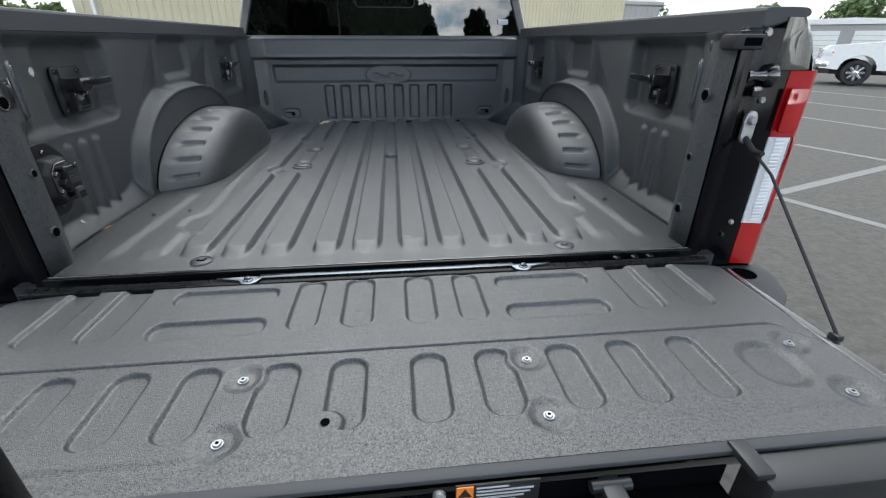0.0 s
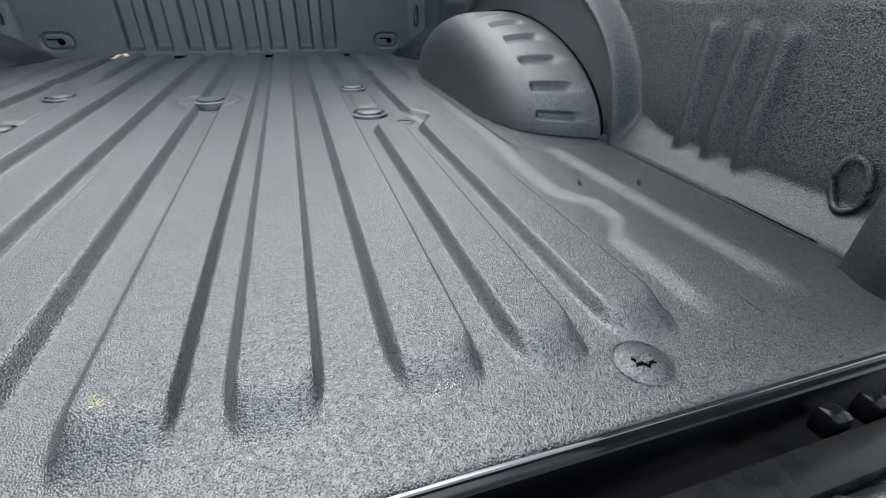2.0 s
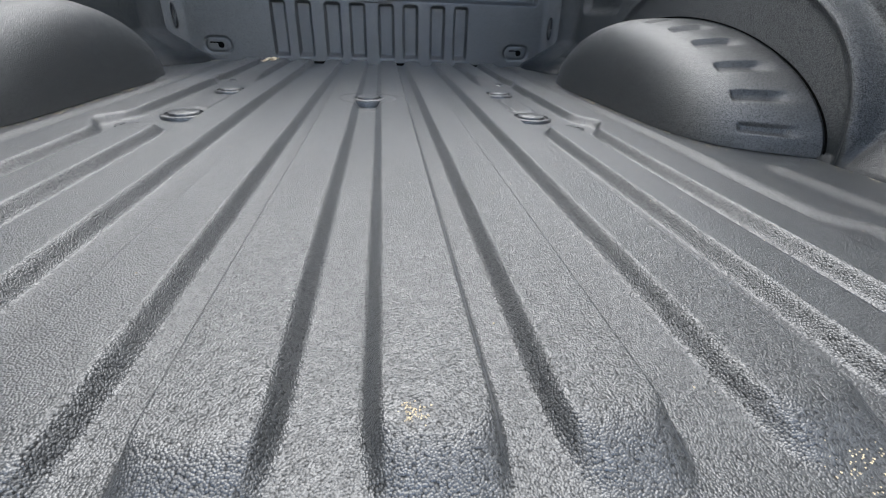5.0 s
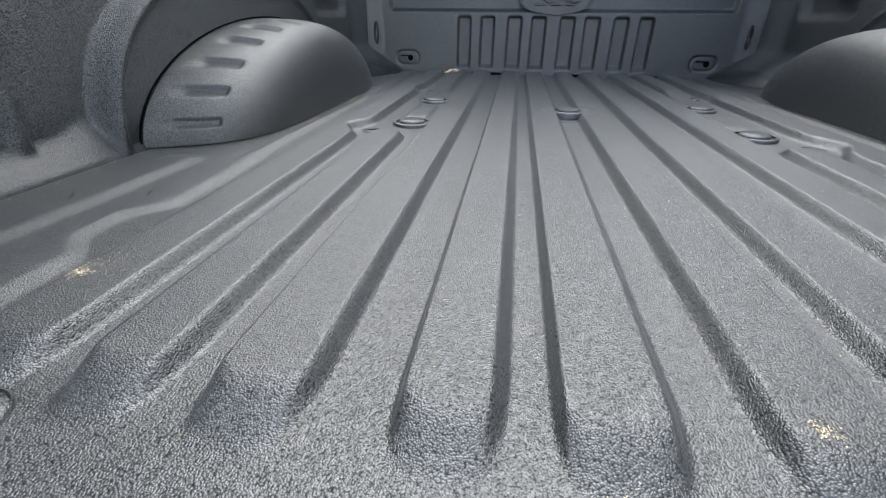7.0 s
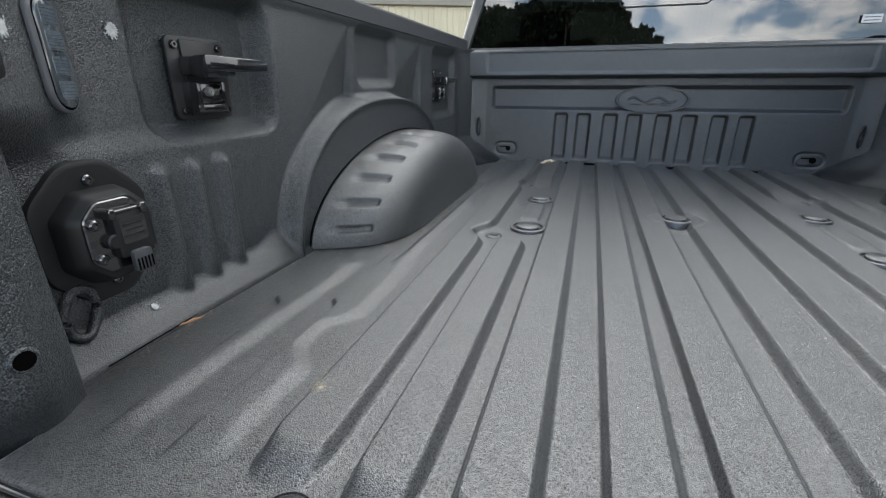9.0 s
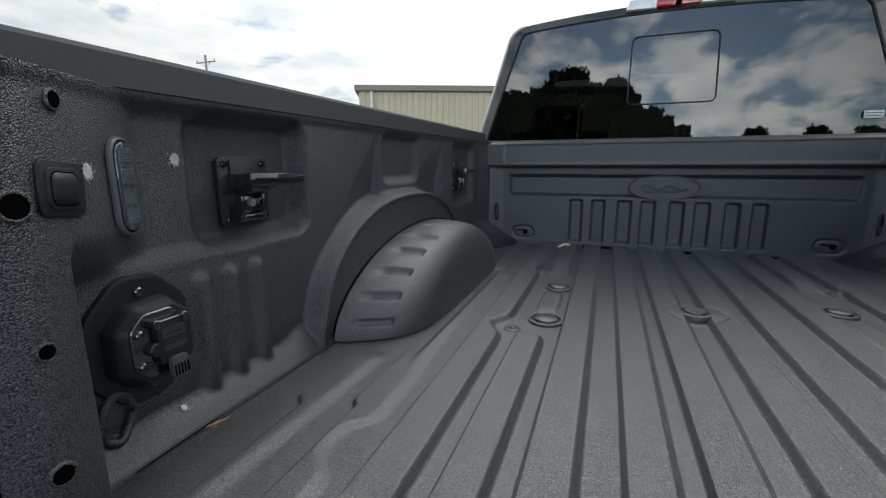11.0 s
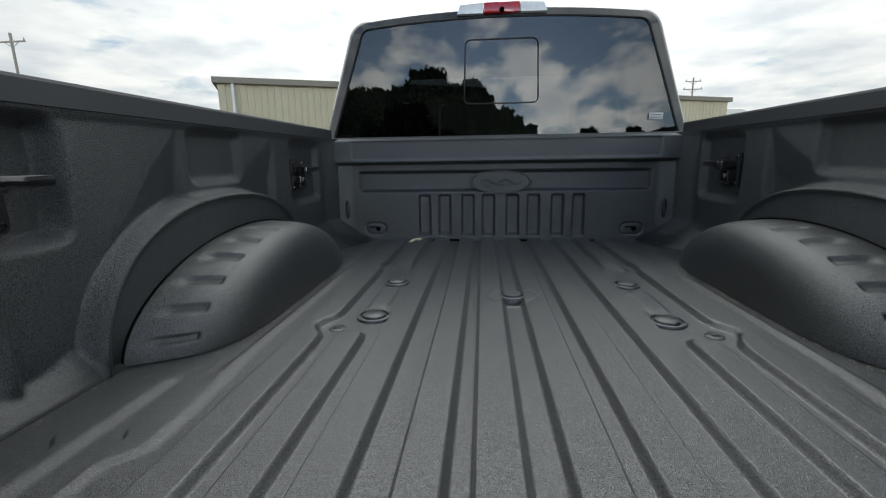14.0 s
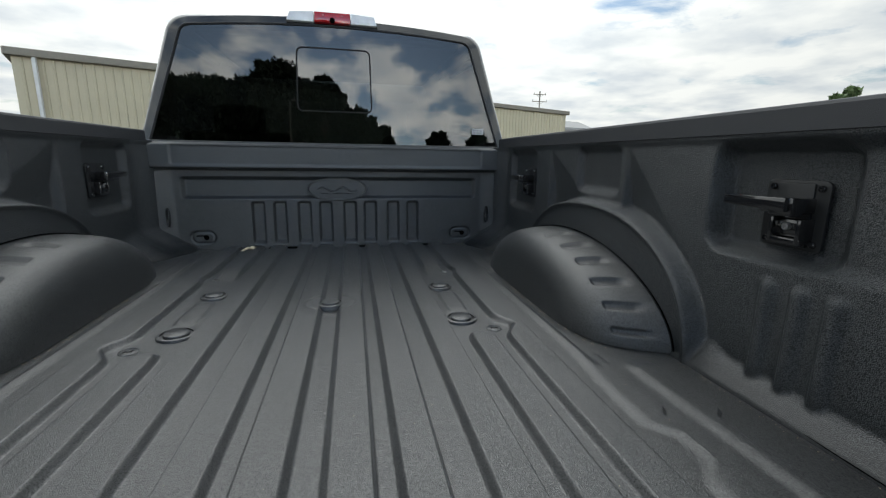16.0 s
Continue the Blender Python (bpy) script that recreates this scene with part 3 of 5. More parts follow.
def cleat(name, s, y, z, x, parent):
    """A locking cleat: plate with four screws, a hinged hook arm and a lock block."""
    out = turned("-x" if s > 0 else "+x")
    # local axes on the wall: u along the bed, v up
    def at(u, v, w):
        return Matrix.Translation((s * (x - w), y + u, z + v))
    plate = part(name, merge(prism(rounded(0.118, 0.127, 0.012), 0.005, bevel=0.002), Matrix.Translation((s * x, y, z)) @ Matrix(((0, 0, -s, 0), (1, 0, 0, 0), (0, 1, 0, 0), (0, 0, 0, 1)))), PLASTIC, parent, "black steel locking cleat on a screwed plate", smooth=40)
    for u in (-0.045, 0.045):
        for v in (-0.05, 0.05):
            part("screw", lathe([(0.0065, 0), (0.0065, 0.004), (0.005, 0.006), (0.0025, 0.006), (0.0022, 0.003), (0, 0.003)], 14, at(u, v, 0.004) @ out), SHINY, plate, smooth=40)
    part("plate_boss", block(-0.003, 0.003, -0.034, 0.034, -0.058, 0.058, 0.002, at(0.0, 0.0, 0.006)), PLASTIC, plate, smooth=40)
    part("hook_base", block(-0.024, 0.024, -0.036, 0.036, -0.016, 0.014, 0.005, at(-0.004, 0.020, 0.028)), SHINY, plate, smooth=40)
    part("hook_block", block(-0.012, 0.012, -0.024, 0.020, -0.017, 0.017, 0.004, at(-0.022, 0.018, 0.054)), SHINY, plate, smooth=40)
    b = bmesh.new()
    v = [b.verts.new(q) for q in ((-0.020, -0.046, -0.013), (0.010, -0.046, -0.013), (0.012, 0.088, -0.009), (-0.014, 0.088, -0.009), (-0.020, -0.046, 0.013), (0.010, -0.046, 0.013), (0.012, 0.088, 0.010), (-0.014, 0.088, 0.010))]
    for q in ((0, 3, 2, 1), (4, 5, 6, 7), (0, 1, 5, 4), (1, 2, 6, 5), (2, 3, 7, 6), (3, 0, 4, 7)):
        b.faces.new([v[i] for i in q])
    bmesh.ops.bevel(b, geom=b.edges[:], offset=0.003, segments=2, affect="EDGES", profile=0.5)
    part("hook_arm", merge(b, at(0.006, 0.022, 0.056)), SHINY, plate, "smooth black cleat arm", smooth=40)
    for u in (-0.026, 0.026):
        part("cheek", block(-0.018, 0.018, -0.004, 0.004, -0.024, 0.022, 0.002, at(u - 0.012, -0.026, 0.018)), SHINY, plate, smooth=40)
    part("lock_block", block(-0.010, 0.010, -0.024, 0.024, -0.016, 0.018, 0.003, at(-0.012, -0.024, 0.014)), SHINY, plate, smooth=40)
    part("lock", lathe([(0.0075, 0), (0.0075, 0.006), (0.0062, 0.008), (0.0035, 0.008), (0.0025, 0.006), (0, 0.006)], 18, at(-0.010, -0.020, 0.024) @ out), CAST, plate, "bright key lock", smooth=40)
    part("latch_lip", block(-0.005, 0.005, -0.032, 0.032, -0.006, 0.006, 0.002, at(-0.012, -0.046, 0.030)), SHINY, plate, smooth=40)
    return plate


def ring_loop(y, z, s, parent, r):
    """A coated loop lying against the side wall."""
    pts = []
    for i in range(24):
        a = 2 * math.pi * i / 24
        py, pz = y + r * 0.62 * math.sin(a) + 0.12 * (r * math.cos(a)), z + r * math.cos(a)
        pts.append((s * (float(wall_depth(np.array([py]), np.array([pz]))[0]) - 0.006), py, pz))
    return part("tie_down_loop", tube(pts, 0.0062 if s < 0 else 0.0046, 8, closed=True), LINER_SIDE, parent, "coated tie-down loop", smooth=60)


def corner_loop(s, parent):
    """A narrow upright loop in the corner by the front panel."""
    pts = [(s * (0.752 + 0.011 * math.sin(2 * math.pi * i / 20)), 2.004 + 0.012 * math.sin(2 * math.pi * i / 20), 0.152 + 0.040 * math.cos(2 * math.pi * i / 20)) for i in range(20)]
    part("tie_down_loop", tube(pts, 0.0042, 8, closed=True), PLASTIC, parent, "coated tie-down loop", smooth=60)


def marks(s, y, z, size, parent):
    """A chalky splash: a ragged core with drips and loose flecks."""
    rng = random.Random(int(y * 1000))
    m = on_wall(s, y, z, 0.0012, 0.012)
    b = bmesh.new()
    pts = []
    for i in range(56):
        a = 2 * math.pi * i / 56
        r = size * rng.uniform(0.62, 1.0) * (1.35 if math.sin(a) < -0.5 and i % 4 < 2 else 1)
        pts.append((r * math.cos(a), r * math.sin(a)))
    prism(pts, 0.0012, m, b)
    for i in range(7):
        a, d, r = rng.uniform(0, 6.28), size * rng.uniform(1.05, 1.6), size * rng.uniform(0.04, 0.11)
        lathe([(r, 0), (r, 0.0009), (0, 0.0011)], 7, m @ Matrix.Translation((d * math.cos(a), d * math.sin(a) - 0.1 * size, 0)), b)
    part("white_mark", b, CHALK, parent, "chalky white splash")


def side_z(s):
    """The bed's side: inner wall, wheel house, rail cap, outer skin and what is fixed to it."""
    ys = np.concatenate([np.linspace(0.063, 0.149, 20), np.linspace(0.155, 0.169, 9), np.linspace(0.173, 2.05, 345)])
    zs = np.concatenate([np.linspace(-0.03, 0.0, 5), np.linspace(0.005, 0.492, 98)])
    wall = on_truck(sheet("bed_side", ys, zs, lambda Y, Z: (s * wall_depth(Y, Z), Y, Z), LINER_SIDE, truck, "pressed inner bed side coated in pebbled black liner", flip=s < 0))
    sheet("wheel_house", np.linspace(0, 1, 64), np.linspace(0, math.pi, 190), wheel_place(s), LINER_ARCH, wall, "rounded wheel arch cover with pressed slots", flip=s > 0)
    part("floor_seam", tube([(s * (0.803 - 0.004 * math.sin(y * 9)), y, -0.0045) for y in np.linspace(0.20, 0.66, 24)], 0.0009, 6), HOLE, wall, "dark gap between bed side and floor", smooth=60)
    th = np.linspace(0, math.pi, 60)
    part("seam", tube([(s * 0.806, 1.178 - 0.523 * math.cos(a), 0.216 * math.sin(a) ** 1.12 - 0.008) for a in th], 0.0018, 6), HOLE, wall, "dark gap round the wheel arch cover", smooth=60)
    # dark rear return of the post
    part("post_return", block(s * 0.797 if s > 0 else -0.93, 0.93 if s > 0 else -0.797, 0.098, 0.111, -0.06, 0.50, 0.004), GLOSS, wall, "glossy black painted rear pillar face", smooth=40)
    part("post_edge", block(min(s * 0.776, s * 0.812), max(s * 0.776, s * 0.812), 0.060, 0.099, -0.06, 0.495, 0.006), GLOSS, wall, "glossy black post edge", smooth=40)
    # rail cap
    prof = [(0.846, 0.490), (0.8335, 0.493), (0.8345, 0.533), (0.837, 0.5385), (0.843, 0.5405), (0.905, 0.5415), (0.934, 0.540), (0.943, 0.535), (0.946, 0.527), (0.945, 0.520), (0.90, 0.510), (0.86, 0.494)]
    ends = [(0.092, 0.72), (0.095, 0.86), (0.103, 0.94), (0.16, 1.0), (2.075, 1.0)]
    verts, faces = [], []
    k = len(prof)
    for y, sc in ends:
        verts += [(s * (0.89 + (x - 0.89) * (0.96 if sc < 1 else 1)), y, 0.535 + (z - 0.535) * sc) for x, z in prof]
    for i in range(len(ends) - 1):
        for j in range(k):
            a, b = i * k + j, i * k + (j + 1) % k
            faces.append((a, b, b + k, a + k))
    faces += [tuple(range(k)), tuple(range((len(ends) - 1) * k, len(ends) * k))[::-1]]
    mesh_object("rail_cap", verts, faces, RAILCAP, wall, "dark grey grained plastic bed rail cap", True, 18)
    # outer skin
    skin = [(0.938, 0.520), (0.955, 0.498), (0.985, 0.455), (1.008, 0.40), (1.018, 0.22), (1.006, 0.14), (1.016, 0.02), (1.010, -0.14), (0.99, -0.34), (0.95, -0.36)]
    yy = [0.09, 0.10, 0.72, 0.84, 1.0, 1.18, 1.36, 1.52, 1.64, 2.07]
    v, f = [], []
    for y in yy:
        arch_lift = 0.30 * max(0.0, 1 - ((y - 1.18) / 0.48) ** 2) ** 0.5 if abs(y - 1.18) < 0.48 else 0.0
        for x, z in skin:
            v.append((s * (x - (0.012 if y < 0.095 else 0)), y, max(z, -0.36 + arch_lift) if z < 0.02 else z))
    for i in range(len(yy) - 1):
        for j in range(len(skin) - 1):
            a = i * len(skin) + j
            f.append((a, a + 1, a + 1 + len(skin), a + len(skin)))
    mesh_object("outer_panel", v, f, PAINT, wall, "dark glossy outer bed panel", True, 50)
    for y, z, r in ((0.105, 0.077, 0.0115), (0.111, 0.212, 0.0085), (0.108, 0.358, 0.0135), (0.167, 0.462, 0.0100)):
        m = on_wall(s, y, z, 0.0018, 0.005)
        hole = part("post_hole", lathe([(r * 0.88, -0.006), (r * 0.88, 0.0012), (0, 0.0012)], 24, m), HOLE, wall, "round black hole in the post")
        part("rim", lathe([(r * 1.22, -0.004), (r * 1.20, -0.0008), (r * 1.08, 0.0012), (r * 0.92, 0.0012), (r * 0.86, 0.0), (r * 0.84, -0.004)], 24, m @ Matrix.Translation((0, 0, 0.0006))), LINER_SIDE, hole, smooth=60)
    return wall


left = side_z(-1)
right = side_z(1)
for s, wall in ((-1, left), (1, right)):
    cleat("tie_down_cleat", s, 0.508 if s < 0 else 0.490, 0.345, 0.881, wall)
    cleat("tie_down_cleat", s, 1.70, 0.335, 0.868, wall)
    ring_loop(0.209 if s < 0 else 0.216, 0.062, s, wall, 0.032)
    corner_loop(s, wall)


def bed_lamp(s, wall):
    """An oval cargo lamp: grey rim, dark gap and a smoked lens with four stacked ribbed windows."""
    m = on_wall(s, 0.258, 0.367, 0.001, 0.03)
    bezel = part("cargo_lamp", prism(rounded(0.052, 0.128, 0.0255, 10), 0.0065, m, bevel=0.003), BEZEL, wall, "oval cargo lamp with smoked ribbed lens and grey bezel", smooth=50)
    part("gap", prism(rounded(0.044, 0.120, 0.0215, 10), 0.0068, m), HOLE, bezel)
    part("lens", prism(rounded(0.041, 0.117, 0.0200, 10), 0.0095, m, bevel=0.004), LENS, bezel, "smoked ribbed lens", smooth=40)
    for k in range(4):
        v = 0.040 - k * 0.026
        part("lens_window", prism(rounded(0.030, 0.020, 0.003), 0.0006, m @ Matrix.Translation((0, v, 0.0094)), bevel=0.0002), LENSBRIGHT, bezel)
        for i in range(5):
            part("lens_rib", block(-0.014, 0.014, v - 0.0085 + i * 0.0036, v - 0.0078 + i * 0.0036, 0.0097, 0.0103, 0.0002, m), LENS, bezel)


def eight_sided(w, h, cut, r=0.010, n=5):
    """A rectangle with cut corners, each corner rounded."""
    raw = [(w / 2, -h / 2 + cut), (w / 2, h / 2 - cut), (w / 2 - cut, h / 2), (-w / 2 + cut, h / 2), (-w / 2, h / 2 - cut), (-w / 2, -h / 2 + cut), (-w / 2 + cut, -h / 2), (w / 2 - cut, -h / 2)]
    pts = []
    for i, c in enumerate(raw):
        p, q, nx = Vector(raw[i - 1]), Vector(c), Vector(raw[(i + 1) % 8])
        a, b = q + (p - q).normalized() * r, q + (nx - q).normalized() * r
        for k in range(n + 1):
            t = k / n
            pts.append(tuple((1 - t) ** 2 * a + 2 * t * (1 - t) * q + t * t * b))
    return pts


def swell(outlines, m):
    """Skins a stack of (outline, height) of equal point counts and closes the top."""
    b = bmesh.new()
    rings = [[b.verts.new((x, y, h)) for x, y in o] for o, h in outlines]
    for a, c in zip(rings, rings[1:]):
        k = len(a)
        for i in range(k):
            b.faces.new((a[i], a[(i + 1) % k], c[(i + 1) % k], c[i]))
    b.faces.new(rings[-1])
    return merge(b, m)


def socket_box():
    """A covered trailer power socket: shaped plate, raised housing, framed face with a hinged flap and a slotted tab."""
    face = Matrix(((0, 0, 1, 0), (1, 0, 0, 0), (0, 1, 0, 0), (0, 0, 0, 1)))
    m = Matrix.Translation((-0.844, 0.258, 0.156)) @ face
    plate = part("socket_plate", swell([(eight_sided(0.146, 0.184, 0.046, 0.016), -0.006), (eight_sided(0.146, 0.184, 0.046, 0.016), 0.005), (eight_sided(0.142, 0.180, 0.045, 0.016), 0.009), (eight_sided(0.136, 0.174, 0.044, 0.016), 0.0100), (eight_sided(0.130, 0.168, 0.043, 0.016), 0.0100)], m), MOULDED, left, "black trailer power socket on a shaped plate", smooth=28)
    h = m @ Matrix.Translation((0.004, -0.003, 0))
    part("housing", swell([(eight_sided(0.118, 0.122, 0.030, 0.007), 0.008), (eight_sided(0.110, 0.115, 0.028, 0.007), 0.028), (eight_sided(0.106, 0.112, 0.027, 0.007), 0.0305), (eight_sided(0.092, 0.104, 0.024, 0.007), 0.0400), (eight_sided(0.088, 0.100, 0.023, 0.007), 0.0412), (eight_sided(0.084, 0.096, 0.022, 0.007), 0.0412)], h), MOULDED, plate, smooth=28)
    f = m @ Matrix.Translation((0.0, 0.001, 0))
    part("face_frame", swell([(eight_sided(0.078, 0.090, 0.019, 0.006), 0.0400), (eight_sided(0.078, 0.090, 0.019, 0.006), 0.0435), (eight_sided(0.075, 0.087, 0.018, 0.006), 0.0448), (eight_sided(0.070, 0.082, 0.017, 0.006), 0.0448)], f), SHINY, plate, smooth=28)
    part("spring_barrel", lathe([(0.010, 0.044), (0.010, 0.052), (0.008, 0.054), (0, 0.054)], 18, f @ Matrix.Translation((-0.012, -0.006, 0))), MOULDED, plate, smooth=40)
    flap = part("flap", prism(rounded(0.046, 0.058, 0.006), 0.012, f @ Matrix.Translation((0.012, -0.001, 0.043)), bevel=0.003), MOULDED, plate, "black spring flap", smooth=40)
    part("flap_panel", prism(rounded(0.034, 0.034, 0.004), 0.0006, f @ Matrix.Translation((0.012, 0.005, 0.0552))), SHINY, flap)
    for k in range(3):
        part("moulded_mark", block(-0.002 + (k % 2) * 0.003, 0.024, -0.003 + k * 0.007, -0.0005 + k * 0.007, 0.0556, 0.0564, 0.0003, f), MOULDED, flap)
    part("hinge", block(-0.016, 0.033, 0.028, 0.033, 0.046, 0.056, 0.0018, f), SHINY, plate, smooth=60)
    for u in (-0.012, 0.029):
        part("hinge_lug", block(u - 0.004, u + 0.004, 0.023, 0.036, 0.044, 0.059, 0.0018, f), SHINY, plate, smooth=60)
    t = f @ Matrix.Translation((0.012, -0.037, 0.055))
    part("tab", prism(rounded(0.026, 0.030, 0.006), 0.007, t, bevel=0.002), RAILCAP, flap, "grey slotted pull tab", smooth=40)
    for k in range(5):
        part("tab_slot", block(-0.0105 + k * 0.0048, -0.0083 + k * 0.0048, -0.012, 0.004, 0.0066, 0.0076, 0, t), HOLE, plate)
    for u, v, w in ((0.001, 0.068, 0.009), (-0.028, 0.020, 0.0440), (-0.028, -0.024, 0.0440), (0.004, -0.068, 0.009), (0.034, -0.028, 0.0440)):
        part("bolt", lathe([(0.0068, 0), (0.0068, 0.004), (0.005, 0.006), (0.003, 0.006), (0.0025, 0.0035), (0, 0.0035)], 16, m @ Matrix.Translation((u, v, w))), SHINY, plate, smooth=40)


def latch_pocket():
    """A blanking cover: plate, framed rim and a shallow dome."""
    m = on_wall(-1, 0.160, 0.371, 0.0008, 0.02) @ Matrix.Rotation(radians(-5), 4, "Z")
    rim = part("blank_cover", prism(rounded(0.068, 0.058, 0.010), 0.0026, m, bevel=0.0012), MOULDED, left, "square black blanking cover", smooth=40)
    part("cover_rim", prism(rounded(0.050, 0.044, 0.010), 0.0046, m, bevel=0.0016), MOULDED, rim, smooth=40)
    part("cover_groove", prism(rounded(0.041, 0.036, 0.009), 0.0049, m), HOLE, rim)
    part("cover_dome", swell([(rounded(0.039, 0.034, 0.009), 0.004), (rounded(0.038, 0.033, 0.009), 0.0056), (rounded(0.026, 0.022, 0.007), 0.0078), (rounded(0.012, 0.010, 0.003), 0.0086)], m), MOULDED, rim, smooth=60)


for s, wall in ((-1, left), (1, right)):
    bed_lamp(s, wall)
socket_box()
latch_pocket()
marks(-1, 0.355, 0.403, 0.0098, left)
marks(-1, 0.200, 0.390, 0.0100, left)
marks(-1, 0.300, 0.026, 0.0055, left)

# ---- bulkhead ----
SLOT_X = ((0.030, 0.087), (0.130, 0.187), (0.245, 0.300), (0.345, 0.398))


def bulkhead_y(X, Z):
    A = np.abs(X)
    y = np.full_like(X, 2.036)
    y = y - 0.046 * ss(0.366, 0.380, Z)
    y = y + 0.006 * pad(A, Z, -0.9, 0.715, 0.392, 0.478, 0.012, 0.014)
    y = y + 0.030 * ss(0.478, 0.494, Z)
    y = y + 0.020 * pad(A, Z, -0.8, 0.692, 0.240, 0.330, 0.012, 0.020)
    for a, b in SLOT_X:
        y = y + 0.024 * pad(A, Z, a, b, -0.030, 0.216, 0.010, 0.010) * ss(0.010, 0.034, Z)
    y = y + 0.006 * pad(A, Z, 0.568, 0.676, 0.020, 0.082, 0.03, 0.010)
    y = y - 0.004 * pad(A, Z, 0.578, 0.666, 0.028, 0.074, 0.022, 0.008)
    y = y - 0.03 * ss(0.72, 0.80, A) * (1 - ss(0.36, 0.38, Z))
    return y


def build_bulkhead():
    xs, zs = np.linspace(-0.80, 0.80, 561), np.linspace(-0.03, 0.494, 190)
    b = on_truck(sheet("bulkhead", xs, zs, lambda X, Z: (X, bulkhead_y(X, Z), Z), LINER_FRONT_LIGHTENED, truck, "dark liner-coated front panel with pressed slots"))
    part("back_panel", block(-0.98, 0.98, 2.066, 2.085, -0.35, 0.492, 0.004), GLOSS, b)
    part("top_strip", block(-0.81, 0.81, 2.018, 2.070, 0.484, 0.497, 0.005), LINER_FRONT_LIGHTENED, b, smooth=40)
    m = Matrix.Translation((0, 2.050, 0.280)) @ turned("-y")
    oval = part("badge", lathe([(1.0, 0), (1.0, 0.018), (0.975, 0.021), (0.935, 0.021), (0.915, 0.0125), (0, 0.0130)], 64, m @ Matrix.Diagonal((0.147, 0.056, 1, 1))), LINER_FRONT_LIGHTENED, b, "oval pressed badge coated in liner", smooth=35)
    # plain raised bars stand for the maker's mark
    part("stroke", tube([(-0.095 + i * 0.0095, 2.0355, 0.280 + 0.010 * math.sin(i * 0.62)) for i in range(21)], 0.0050, 6), LINER_FRONT_LIGHTENED, oval, smooth=70)
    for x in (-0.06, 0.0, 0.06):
        part("stroke", tube([(x - 0.020, 2.0355, 0.262), (x + 0.020, 2.0355, 0.262)], 0.0045, 6), LINER_FRONT_LIGHTENED, oval, smooth=70)
    for sx in (-1, 1):
        mm = Matrix.Translation((sx * 0.622 + 0.012, 2.0365, 0.051)) @ turned("-y")
        part("drain_hole", lathe([(0.012, -0.002), (0.012, 0.001), (0, 0.001)], 18, mm), HOLE, b)
        part("slot_mark", block(sx * 0.622 - 0.030, sx * 0.622 + 0.006, 2.033, 2.037, 0.057, 0.062), HOLE, b)
    for x in (-0.31, -0.225, -0.06, 0.115, 0.30, 0.45):
        part("weep_slot", block(x - 0.022, x + 0.022, 2.024, 2.034, -0.012, -0.001, 0.002), HOLE, b)
    return b


build_bulkhead()

# ---- rear sill, strap and tailgate ----
sill = on_truck(part("rear_sill", block(-0.80, 0.80, -0.012, 0.040, -0.10, -0.055, 0.004), GLOSS, truck, "glossy black painted rear sill"))
part("sill_face", block(-0.768, 0.768, 0.030, 0.042, -0.10, -0.007, 0.003), GLOSS, sill, smooth=40)
part("edge_strip", block(-0.762, 0.762, 0.0395, 0.044, -0.010, -0.0055, 0.0012), SHINY, sill, "shiny edge strip", smooth=40)
for x in (0.556, 0.602, 0.642):
    part("clip", block(x - 0.010, x + 0.010, 0.000, 0.020, -0.030, -0.005, 0.006), GLOSS, sill, "black plastic clip", smooth=40)
part("spring", tube([(-0.235 + 0.006 * math.cos(i * 1.3), 0.016 + 0.006 * math.sin(i * 1.3), -0.056 + i * 0.0011) for i in range(36)], 0.0012, 5), SHINY, sill)

OVALS = [(0.0625, 0.029, -0.215, -0.038), (0.165, 0.027, -0.215, -0.038), (0.527, 0.030, -0.218, -0.028), (0.633, 0.030, -0.218, -0.028)]
ROW2 = [(0.064, 0.028), (0.172, 0.030), (0.292, 0.028), (0.398, 0.026), (0.507, 0.026)]


GATE_SCREWS = ((0.228, -0.340), (0.226, -0.460), (0.702, -0.345), (0.702, -0.463))


